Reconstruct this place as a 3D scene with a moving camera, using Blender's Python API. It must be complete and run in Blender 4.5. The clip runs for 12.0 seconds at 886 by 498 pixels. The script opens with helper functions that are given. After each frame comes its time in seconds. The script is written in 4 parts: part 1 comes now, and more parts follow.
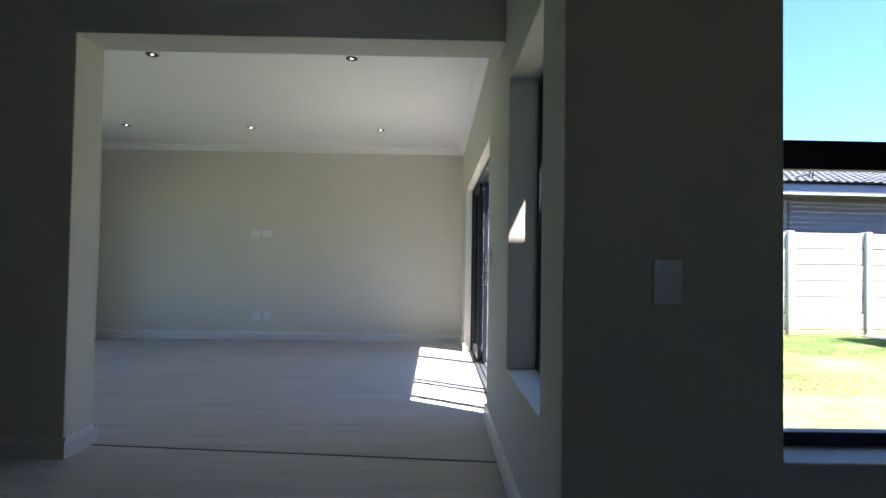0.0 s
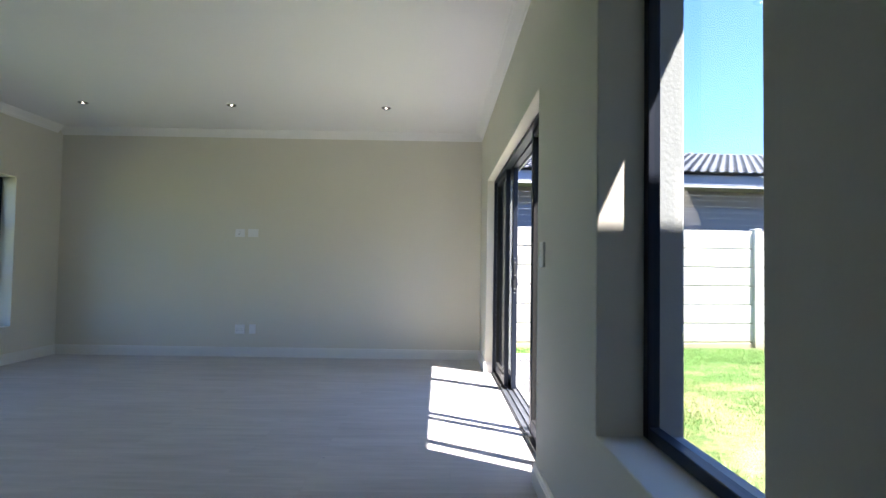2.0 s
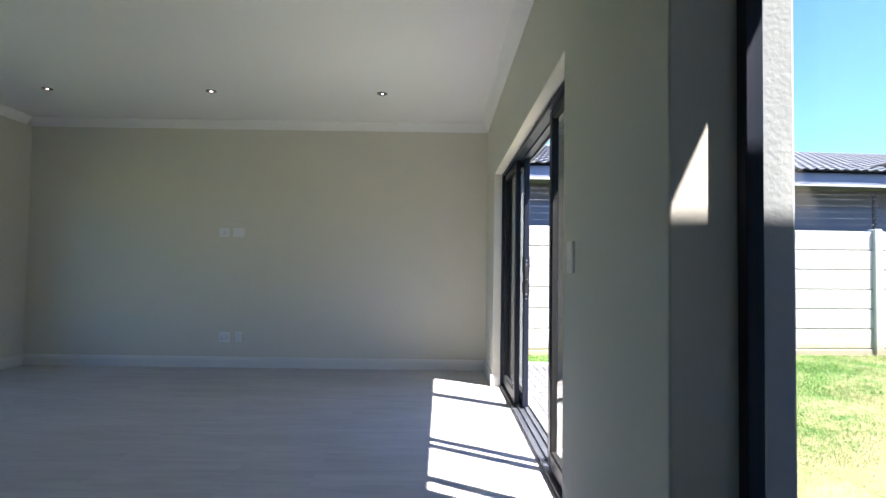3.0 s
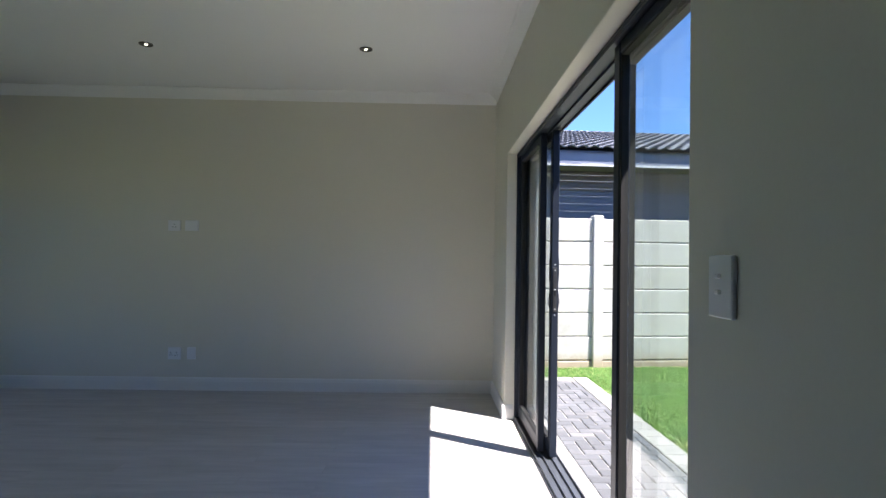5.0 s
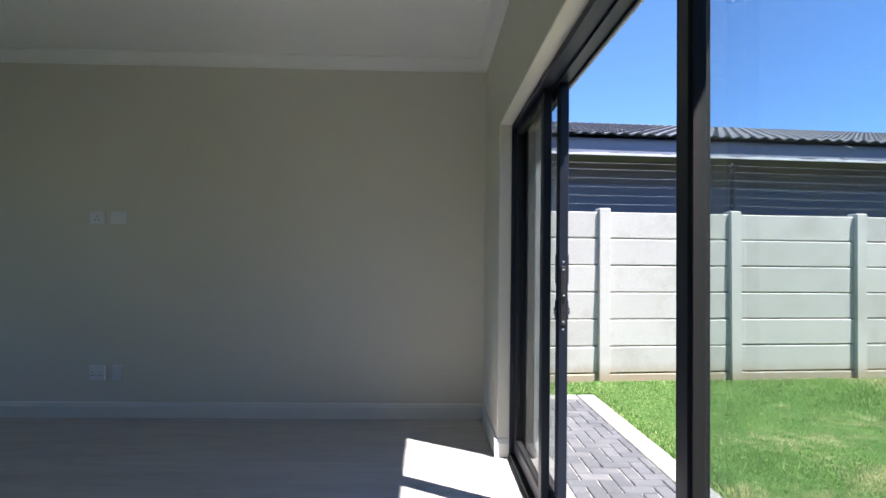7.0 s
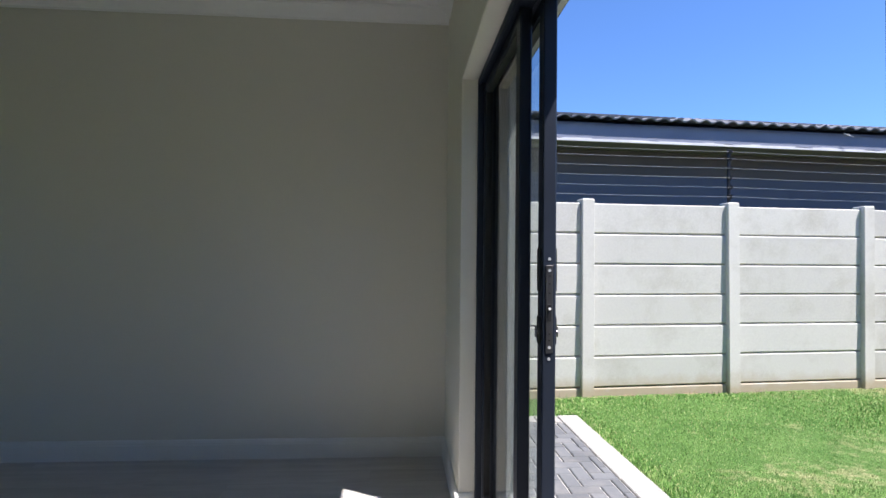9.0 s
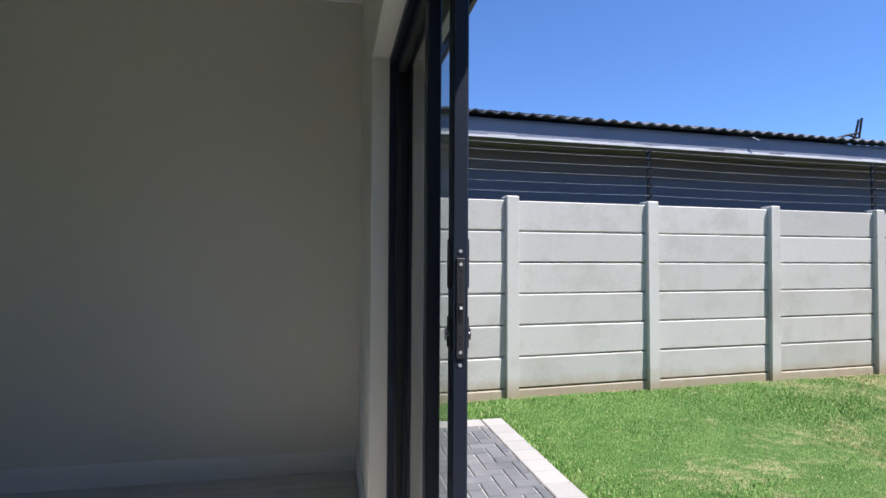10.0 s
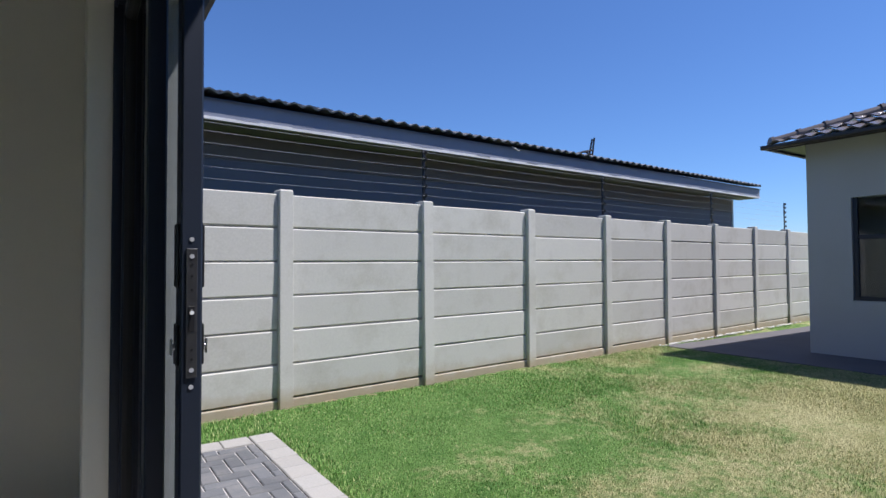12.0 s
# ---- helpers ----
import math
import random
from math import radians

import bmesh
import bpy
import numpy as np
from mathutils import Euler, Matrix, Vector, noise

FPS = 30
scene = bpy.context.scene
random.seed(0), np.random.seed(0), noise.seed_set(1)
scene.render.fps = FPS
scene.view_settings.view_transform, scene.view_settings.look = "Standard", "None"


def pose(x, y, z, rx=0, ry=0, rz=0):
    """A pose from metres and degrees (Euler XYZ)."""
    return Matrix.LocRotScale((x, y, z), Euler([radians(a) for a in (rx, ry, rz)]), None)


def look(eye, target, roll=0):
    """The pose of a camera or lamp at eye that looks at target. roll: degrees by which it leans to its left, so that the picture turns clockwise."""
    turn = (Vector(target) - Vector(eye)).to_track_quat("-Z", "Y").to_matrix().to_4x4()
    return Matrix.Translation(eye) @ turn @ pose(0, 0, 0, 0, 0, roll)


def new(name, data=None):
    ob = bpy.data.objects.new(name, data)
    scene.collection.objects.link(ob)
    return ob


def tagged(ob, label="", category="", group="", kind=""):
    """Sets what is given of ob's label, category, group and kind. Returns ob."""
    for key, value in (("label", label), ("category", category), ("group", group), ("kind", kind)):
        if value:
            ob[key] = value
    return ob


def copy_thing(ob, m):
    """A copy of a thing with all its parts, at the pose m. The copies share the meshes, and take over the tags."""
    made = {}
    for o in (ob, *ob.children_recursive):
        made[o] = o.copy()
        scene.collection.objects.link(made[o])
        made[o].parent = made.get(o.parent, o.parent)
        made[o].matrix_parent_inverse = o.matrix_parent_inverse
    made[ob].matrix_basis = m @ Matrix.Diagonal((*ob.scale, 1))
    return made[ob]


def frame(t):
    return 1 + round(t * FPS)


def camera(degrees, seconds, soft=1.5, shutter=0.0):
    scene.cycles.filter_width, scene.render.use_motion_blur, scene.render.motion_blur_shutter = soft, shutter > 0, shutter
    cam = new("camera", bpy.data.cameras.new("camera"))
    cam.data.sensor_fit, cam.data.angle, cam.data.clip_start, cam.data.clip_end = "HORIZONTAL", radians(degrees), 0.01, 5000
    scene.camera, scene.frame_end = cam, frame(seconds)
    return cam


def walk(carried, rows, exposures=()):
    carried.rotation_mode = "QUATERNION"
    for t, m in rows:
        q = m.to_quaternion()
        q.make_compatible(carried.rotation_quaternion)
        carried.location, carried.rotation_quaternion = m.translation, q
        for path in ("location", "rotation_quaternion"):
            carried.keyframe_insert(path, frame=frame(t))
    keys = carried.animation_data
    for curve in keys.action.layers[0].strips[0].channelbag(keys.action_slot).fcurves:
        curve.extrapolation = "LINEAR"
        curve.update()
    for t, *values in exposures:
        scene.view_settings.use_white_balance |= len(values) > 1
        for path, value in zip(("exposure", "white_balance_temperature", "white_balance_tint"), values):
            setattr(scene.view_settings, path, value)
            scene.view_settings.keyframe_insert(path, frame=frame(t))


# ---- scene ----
import collections

cam = camera(76.9, 12.0)
EXPOSURES = [(0, 2.62, 6600, 17), (1, 3.05, 6600, 17), (2, 2.72, 6600, 17), (3, 2.42, 6550, 17), (5, 1.92, 6450, 17), (7, 1.60, 6400, 16), (9, 1.30, 6380, 15), (12, 0.56, 6270, 15)]
PATH = [
    (0, (-0.395, 1.178, 1.153), (-0.369, 3.177, 1.206), 0.9),
    (0.5, (-0.454, 1.486, 1.165), (-0.432, 3.486, 1.22), 0.9),
    (1, (-0.458, 1.763, 1.159), (-0.438, 3.763, 1.218), 0.9),
    (1.5, (-0.461, 2.046, 1.176), (-0.444, 4.045, 1.234), 0.9),
    (2, (-0.535, 2.348, 1.135), (-0.519, 4.346, 1.207), 0.9),
    (2.5, (-0.55, 2.628, 1.157), (-0.539, 4.626, 1.227), 0.9),
    (3, (-0.533, 2.931, 1.16), (-0.525, 4.93, 1.233), 0.8),
    (5, (-0.594, 4.069, 1.26), (-0.556, 6.068, 1.301), 0.9),
    (5.5, (-0.612, 4.324, 1.265), (-0.571, 6.323, 1.307), 0.9),
    (6, (-0.56, 4.526, 1.253), (-0.513, 6.525, 1.299), 0.9),
    (6.5, (-0.483, 4.741, 1.251), (-0.434, 6.74, 1.296), 0.7),
    (7, (-0.459, 4.97, 1.235), (-0.403, 6.969, 1.283), 0.7),
    (9, (-0.284, 5.84, 1.233), (-0.138, 7.834, 1.278), 0.6),
    (9.5, (-0.251, 5.952, 1.219), (0.028, 7.932, 1.266), 0.5),
    (10, (-0.168, 6.071, 1.21), (0.223, 8.032, 1.262), 0.3),
    (10.5, (-0.096, 6.182, 1.202), (0.428, 8.111, 1.256), 0.2),
    (11, (-0.074, 6.245, 1.2), (0.64, 8.112, 1.254), 0.1),
    (11.5, (-0.028, 6.312, 1.188), (0.903, 8.081, 1.246), -0.1),
    (12, (-0.023, 6.283, 1.186), (1.075, 7.953, 1.244), -0.3),
]
walk(cam, [(t, look(eye, target, roll)) for t, eye, target, roll in PATH], EXPOSURES)

# ---- world, sun, exposure ----
SUN = Vector((1.0, -0.64, 2.24)).normalized()
world = bpy.data.worlds.new("world")
scene.world = world
world.use_nodes = True
wn = world.node_tree.nodes
sky = wn.new("ShaderNodeTexSky")
sky.sky_type = "NISHITA"
sky.sun_disc = False
sky.sun_elevation = math.asin(SUN.z)
sky.sun_rotation = math.atan2(SUN.x, SUN.y)
sky.air_density, sky.dust_density, sky.ozone_density = 1.0, 0.0, 9.0
deep = wn.new("ShaderNodeMix")
deep.data_type, deep.blend_type = "RGBA", "MULTIPLY"
deep.inputs[0].default_value = 1.0
deep.inputs[7].default_value = (0.80, 0.93, 1.10, 1)
world.node_tree.links.new(sky.outputs[0], deep.inputs[6])
world.node_tree.links.new(deep.outputs[2], wn["Background"].inputs[0])
wn["Background"].inputs[1].default_value = 0.085
sun = new("sun", bpy.data.lights.new("sun", "SUN"))
sun.data.energy, sun.data.angle, sun.data.color = 5.0, radians(0.53), (1.0, 0.965, 0.92)
sun.matrix_world = look(SUN * 30, (0, 0, 0))


def skylight(name, at, target, width, height, watts):
    """The sky's light through a window."""
    lamp = new(name, bpy.data.lights.new(name, "AREA"))
    lamp.data.shape, lamp.data.size, lamp.data.size_y, lamp.data.energy, lamp.data.color = "RECTANGLE", width, height, watts, (0.80, 0.90, 1.0)
    lamp.matrix_world = look(at, target)
    return lamp


skylight("window_light", (-5.30, 6.35, 1.26), (0.0, 6.35, 1.1), 1.5, 1.5, 0.25)

# ---- materials ----


def mat(name, base, rough=0.6, metal=0.0, spec=0.5):
    m = bpy.data.materials.new(name)
    m.use_nodes = True
    b = m.node_tree.nodes["Principled BSDF"]
    b.inputs["Base Color"].default_value = (*base, 1)
    b.inputs["Roughness"].default_value = rough
    b.inputs["Metallic"].default_value = metal
    b.inputs["Specular IOR Level"].default_value = spec
    return m


def node(m, kind, **values):
    n = m.node_tree.nodes.new("ShaderNode" + kind)
    for k, v in values.items():
        n.inputs[k.replace("_", " ")].default_value = v
    return n


def link(m, a, b):
    m.node_tree.links.new(a, b)


def coords(m, scale=(1, 1, 1), rot=(0, 0, 0), kind="Object"):
    tc, mp = node(m, "TexCoord"), node(m, "Mapping")
    mp.inputs["Scale"].default_value = scale
    mp.inputs["Rotation"].default_value = rot
    link(m, tc.outputs[kind], mp.inputs["Vector"])
    return mp.outputs["Vector"]


def noise_tex(m, vec, scale, detail=4, rough=0.55):
    n = node(m, "TexNoise", Scale=scale, Detail=detail, Roughness=rough)
    link(m, vec, n.inputs["Vector"])
    return n.outputs["Fac"]


def ramp(m, fac, stops):
    r = node(m, "ValToRGB")
    e = r.color_ramp.elements
    while len(e) < len(stops):
        e.new(0.5)
    for el, (p, c) in zip(e, stops):
        el.position, el.color = p, (*c, 1) if len(c) == 3 else c
    link(m, fac, r.inputs["Fac"])
    return r.outputs["Color"]


def mix(m, fac, a, b, blend="MIX"):
    n = node(m, "Mix")
    n.data_type, n.blend_type = "RGBA", blend
    for sock, v in ((n.inputs[0], fac), (n.inputs[6], a), (n.inputs[7], b)):
        if isinstance(v, (int, float)):
            sock.default_value = v
        elif isinstance(v, tuple):
            sock.default_value = (*v, 1)
        else:
            link(m, v, sock)
    return n.outputs[2]


def bump(m, height, strength, dist=0.01, prev=None):
    n = node(m, "Bump", Strength=strength, Distance=dist)
    link(m, height, n.inputs["Height"])
    if prev:
        link(m, prev, n.inputs["Normal"])
    return n.outputs["Normal"]


def shader(m):
    return m.node_tree.nodes["Principled BSDF"]


def gain(c, k):
    return tuple(min(1.0, v * k) for v in c)


def mottled(name, base, rough, var=0.06, big=0.7, fine=60, relief=0.15, metal=0.0, dist=0.004, spec=0.5):
    """A surface with broad uneven tone and a fine grain in its relief."""
    m = mat(name, base, rough, metal, spec)
    v = coords(m)
    a = noise_tex(m, v, big, 5)
    b = noise_tex(m, v, fine, 3)
    c1 = ramp(m, a, [(0.3, gain(base, 1 - var)), (0.7, gain(base, 1 + var))])
    c2 = mix(m, 0.25, c1, ramp(m, b, [(0.35, gain(base, 1 - var)), (0.65, gain(base, 1 + var))]))
    link(m, c2, shader(m).inputs["Base Color"])
    link(m, bump(m, b, relief, dist), shader(m).inputs["Normal"])
    return m


M_WALL = mottled("wall_paint", (0.675, 0.655, 0.57), 0.75, 0.03, 0.6, 90, 0.08, spec=0.3)
M_CEIL = mottled("ceiling_paint", (0.85, 0.85, 0.83), 0.85, 0.02, 0.5, 120, 0.05, spec=0.2)
M_TRIM = mottled("trim_paint", (0.72, 0.72, 0.69), 0.4, 0.02, 2, 80, 0.04)
M_PLASTER = mottled("exterior_plaster", (0.43, 0.44, 0.445), 0.9, 0.07, 1.2, 70, 0.35, dist=0.004, spec=0.2)
M_ALU = mottled("dark_aluminium", (0.016, 0.022, 0.036), 0.42, 0.15, 3, 200, 0.05, spec=0.3)
M_STEEL = mottled("brushed_steel", (0.42, 0.42, 0.43), 0.35, 0.1, 20, 300, 0.05, metal=1.0)
M_LOCK = mottled("lock_steel", (0.10, 0.10, 0.105), 0.4, 0.1, 20, 300, 0.05, metal=0.8)
M_BLACK = mat("black_plastic", (0.015, 0.015, 0.017), 0.4)
M_WHITE = mat("white_plastic", (0.78, 0.79, 0.80), 0.3)
M_RUBBER = mat("rubber_seal", (0.01, 0.01, 0.01), 0.7)

M_GLASS = bpy.data.materials.new("window_glass")
M_GLASS.use_nodes = True
nt = M_GLASS.node_tree
nt.nodes.remove(nt.nodes["Principled BSDF"])
tr, gl, mx, lw = (nt.nodes.new("ShaderNode" + k) for k in ("BsdfTransparent", "BsdfGlossy", "MixShader", "LayerWeight"))
tr.inputs["Color"].default_value = (0.87, 0.925, 0.905, 1)
gl.inputs["Roughness"].default_value = 0.0
lw.inputs["Blend"].default_value = 0.5
pw5, ma = nt.nodes.new("ShaderNodeMath"), nt.nodes.new("ShaderNodeMath")
pw5.operation, ma.operation = "POWER", "MULTIPLY_ADD"
pw5.inputs[1].default_value = 4.0
ma.inputs[1].default_value, ma.inputs[2].default_value = 0.85, 0.06
nt.links.new(lw.outputs["Facing"], pw5.inputs[0])
nt.links.new(pw5.outputs[0], ma.inputs[0])
nt.links.new(ma.outputs[0], mx.inputs[0])
nt.links.new(tr.outputs[0], mx.inputs[1])
nt.links.new(gl.outputs[0], mx.inputs[2])
nt.links.new(mx.outputs[0], nt.nodes["Material Output"].inputs["Surface"])

M_LED = bpy.data.materials.new("lamp_glow")
M_LED.use_nodes = True
shader(M_LED).inputs["Emission Color"].default_value = (1.0, 0.93, 0.80, 1)
shader(M_LED).inputs["Emission Strength"].default_value = 2.5
shader(M_LED).inputs["Base Color"].default_value = (0.8, 0.8, 0.8, 1)


def vinyl(name, dark, light):
    """Pale oak-look planks that run along x: 1.2 m by 0.18 m, each of its own tone, with long grain."""
    m = mat(name, light, 0.42, spec=0.45)
    v = coords(m)
    br = node(m, "TexBrick", Scale=1.0, Mortar_Size=0.0012, Mortar_Smooth=0.2, Brick_Width=1.22, Row_Height=0.18)
    br.offset, br.offset_frequency = 0.37, 2
    br.inputs["Color1"].default_value = (0, 0, 0, 1)
    br.inputs["Color2"].default_value = (1, 1, 1, 1)
    br.inputs["Mortar"].default_value = (0.5, 0.5, 0.5, 1)
    link(m, v, br.inputs["Vector"])
    grain_v = coords(m, (1.1, 9.0, 1.0))
    shift = node(m, "VectorMath")
    shift.operation = "ADD"
    link(m, grain_v, shift.inputs[0])
    sc = node(m, "VectorMath")
    sc.operation = "SCALE"
    sc.inputs["Scale"].default_value = 7.0
    link(m, br.outputs["Color"], sc.inputs[0])
    link(m, sc.outputs[0], shift.inputs[1])
    g1 = noise_tex(m, shift.outputs[0], 1.6, 7, 0.68)
    g2 = noise_tex(m, coords(m, (2.5, 60.0, 1.0)), 2.5, 5, 0.65)
    broad = noise_tex(m, v, 0.5, 3)
    c = ramp(m, g1, [(0.3, dark), (0.72, light)])
    c = mix(m, 0.18, c, ramp(m, g2, [(0.3, dark), (0.7, light)]))
    c = mix(m, 0.10, c, br.outputs["Color"], "SOFT_LIGHT")
    c = mix(m, 0.25, c, ramp(m, broad, [(0.35, gain(dark, 1.05)), (0.65, light)]))
    c = mix(m, ramp(m, br.outputs["Fac"], [(0, (0, 0, 0)), (1, (0.28, 0.28, 0.28))]), c, gain(dark, 0.55))
    link(m, c, shader(m).inputs["Base Color"])
    link(m, ramp(m, g2, [(0.2, (0.38, 0.38, 0.38)), (0.8, (0.52, 0.52, 0.52))]), shader(m).inputs["Roughness"])
    nb = bump(m, g2, 0.12, 0.002)
    link(m, bump(m, br.outputs["Fac"], -0.4, 0.001, nb), shader(m).inputs["Normal"])
    return m


M_FLOOR = vinyl("pale_vinyl_planks", (0.355, 0.345, 0.335), (0.61, 0.59, 0.57))


def grass_mat():
    m = mat("lawn", (0.08, 0.13, 0.03), 0.9, spec=0.15)
    v = coords(m)
    big = noise_tex(m, v, 1.1, 9, 0.72)
    mid = noise_tex(m, v, 3.0, 5, 0.6)
    fine = noise_tex(m, coords(m, (1, 1, 1)), 90, 4, 0.7)
    green = mix(m, ramp(m, mid, [(0.3, (0, 0, 0)), (0.7, (1, 1, 1))]), (0.07, 0.17, 0.035), (0.18, 0.30, 0.085))
    straw = mix(m, ramp(m, mid, [(0.35, (0, 0, 0)), (0.65, (1, 1, 1))]), (0.38, 0.36, 0.17), (0.54, 0.48, 0.27))
    geo = node(m, "NewGeometry")
    sep = node(m, "SeparateXYZ")
    link(m, geo.outputs["Position"], sep.inputs[0])
    # the lawn dries out towards its middle
    far = node(m, "MapRange")
    far.inputs["From Min"].default_value, far.inputs["From Max"].default_value = 10.6, 6.5
    far.inputs["To Min"].default_value, far.inputs["To Max"].default_value = -0.22, 0.13
    link(m, sep.outputs["Y"], far.inputs["Value"])
    side = node(m, "MapRange")
    side.inputs["From Min"].default_value, side.inputs["From Max"].default_value = 1.3, 5.5
    side.inputs["To Min"].default_value, side.inputs["To Max"].default_value = -0.10, 0.13
    link(m, sep.outputs["X"], side.inputs["Value"])
    add, add2 = node(m, "Math"), node(m, "Math")
    fleck = node(m, "Math")
    fleck.operation = "MULTIPLY_ADD"
    fleck.inputs[1].default_value = 0.45
    link(m, noise_tex(m, v, 16, 3, 0.6), fleck.inputs[0])
    link(m, big, fleck.inputs[2])
    link(m, fleck.outputs[0], add.inputs[0])
    link(m, far.outputs[0], add.inputs[1])
    link(m, add.outputs[0], add2.inputs[0])
    link(m, side.outputs[0], add2.inputs[1])
    dry = ramp(m, add2.outputs[0], [(0.59, (0, 0, 0)), (0.78, (0.95, 0.95, 0.95))])
    c = mix(m, dry, green, straw)
    c = mix(m, ramp(m, fine, [(0.40, (0.7, 0.7, 0.7)), (0.56, (0, 0, 0))]), c, (0.045, 0.095, 0.02))
    link(m, c, shader(m).inputs["Base Color"])
    link(m, bump(m, fine, 0.9, 0.03), shader(m).inputs["Normal"])
    return m


M_LAWN = grass_mat()
M_BLADE = mat("grass_blades", (0.10, 0.17, 0.04), 0.7, spec=0.2)
_i = node(M_BLADE, "NewGeometry")
_sep = node(M_BLADE, "SeparateXYZ")
link(M_BLADE, _i.outputs["Position"], _sep.inputs[0])
_far = node(M_BLADE, "MapRange")
_far.inputs["From Min"].default_value, _far.inputs["From Max"].default_value = 10.6, 6.5
_far.inputs["To Min"].default_value, _far.inputs["To Max"].default_value = -0.22, 0.13
link(M_BLADE, _sep.outputs["Y"], _far.inputs["Value"])
_add = node(M_BLADE, "Math")
_fleck = node(M_BLADE, "Math")
_fleck.operation = "MULTIPLY_ADD"
_fleck.inputs[1].default_value = 0.45
link(M_BLADE, noise_tex(M_BLADE, coords(M_BLADE), 16, 3, 0.6), _fleck.inputs[0])
link(M_BLADE, noise_tex(M_BLADE, coords(M_BLADE), 1.1, 9, 0.72), _fleck.inputs[2])
link(M_BLADE, _fleck.outputs[0], _add.inputs[0])
link(M_BLADE, _far.outputs[0], _add.inputs[1])
_side = node(M_BLADE, "MapRange")
_side.inputs["From Min"].default_value, _side.inputs["From Max"].default_value = 1.3, 5.5
_side.inputs["To Min"].default_value, _side.inputs["To Max"].default_value = -0.10, 0.13
link(M_BLADE, _sep.outputs["X"], _side.inputs["Value"])
_add2 = node(M_BLADE, "Math")
link(M_BLADE, _add.outputs[0], _add2.inputs[0])
link(M_BLADE, _side.outputs[0], _add2.inputs[1])
_dry = ramp(M_BLADE, _add2.outputs[0], [(0.60, (0, 0, 0)), (0.78, (0.9, 0.9, 0.9))])
_gr = ramp(M_BLADE, _i.outputs["Random Per Island"], [(0.0, (0.03, 0.10, 0.02)), (0.5, (0.15, 0.32, 0.065)), (0.85, (0.30, 0.44, 0.14)), (1.0, (0.70, 0.68, 0.36))])
_st = ramp(M_BLADE, _i.outputs["Random Per Island"], [(0.0, (0.14, 0.20, 0.06)), (0.5, (0.46, 0.43, 0.21)), (1.0, (0.80, 0.70, 0.44))])
link(M_BLADE, mix(M_BLADE, _dry, _gr, _st), shader(M_BLADE).inputs["Base Color"])


def varied(name, base, rough, spread=0.12, fine=40, relief=0.4, stain=(0.3, 0.27, 0.2), stain_amount=0.25, dist=0.004):
    """Cast pieces: each piece has its own tone, with blotches and fine pitting."""
    m = mat(name, base, rough, spec=0.25)
    info = node(m, "ObjectInfo")
    v = coords(m, kind="Object")
    add = node(m, "VectorMath")
    comb = node(m, "CombineXYZ")
    mul = node(m, "Math")
    mul.operation = "MULTIPLY"
    mul.inputs[1].default_value = 37.0
    link(m, info.outputs["Random"], mul.inputs[0])
    for k in "XYZ":
        link(m, mul.outputs[0], comb.inputs[k])
    link(m, v, add.inputs[0])
    link(m, comb.outputs[0], add.inputs[1])
    v = add.outputs[0]
    c = ramp(m, info.outputs["Random"], [(0, gain(base, 1 - spread)), (1, gain(base, 1 + spread))])
    blot = noise_tex(m, v, 2.2, 6, 0.65)
    c = mix(m, ramp(m, blot, [(0.5, (0, 0, 0)), (0.8, (stain_amount,) * 3)]), c, stain)
    f = noise_tex(m, v, fine, 4, 0.6)
    c = mix(m, 0.18, c, ramp(m, f, [(0.3, gain(base, 0.6)), (0.7, gain(base, 1.25))]))
    link(m, c, shader(m).inputs["Base Color"])
    link(m, bump(m, f, relief, dist), shader(m).inputs["Normal"])
    return m


def splash(m, z0, z1, tint, amount):
    """Soil splashed up the foot of a wall, ragged by noise."""
    b = shader(m)
    old = b.inputs["Base Color"].links[0].from_socket
    geo, sep, mr, add = node(m, "NewGeometry"), node(m, "SeparateXYZ"), node(m, "MapRange"), node(m, "Math")
    link(m, geo.outputs["Position"], sep.inputs[0])
    link(m, sep.outputs["Z"], add.inputs[0])
    n = noise_tex(m, geo.outputs["Position"], 6.0, 5, 0.65)
    mul = node(m, "Math")
    mul.operation = "MULTIPLY_ADD"
    mul.inputs[1].default_value, mul.inputs[2].default_value = 0.22, -0.11
    link(m, n, mul.inputs[0])
    link(m, mul.outputs[0], add.inputs[1])
    mr.inputs["From Min"].default_value, mr.inputs["From Max"].default_value = z0, z1
    mr.inputs["To Min"].default_value, mr.inputs["To Max"].default_value = amount, 0.0
    link(m, add.outputs[0], mr.inputs["Value"])
    link(m, mix(m, mr.outputs[0], old, tint), b.inputs["Base Color"])


M_FENCE = varied("cast_concrete", (0.52, 0.51, 0.475), 0.85, 0.12, 60, 0.10, (0.34, 0.32, 0.26), 0.75, dist=0.002)
splash(M_FENCE, -0.04, 0.12, (0.36, 0.28, 0.17), 0.75)
M_PAVER = varied("grey_paver", (0.118, 0.122, 0.128), 0.85, 0.18, 80, 0.6, (0.42, 0.38, 0.33), 0.35)
M_BORDER = varied("pale_paver", (0.30, 0.29, 0.27), 0.85, 0.12, 80, 0.6, (0.4, 0.36, 0.3), 0.3)
M_TILE = varied("roof_tile", (0.18, 0.18, 0.19), 0.6, 0.2, 60, 0.4, (0.26, 0.25, 0.24), 0.5)
M_TILE2 = varied("wing_roof_tile", (0.11, 0.095, 0.09), 0.22, 0.15, 60, 0.08, (0.16, 0.14, 0.13), 0.4)
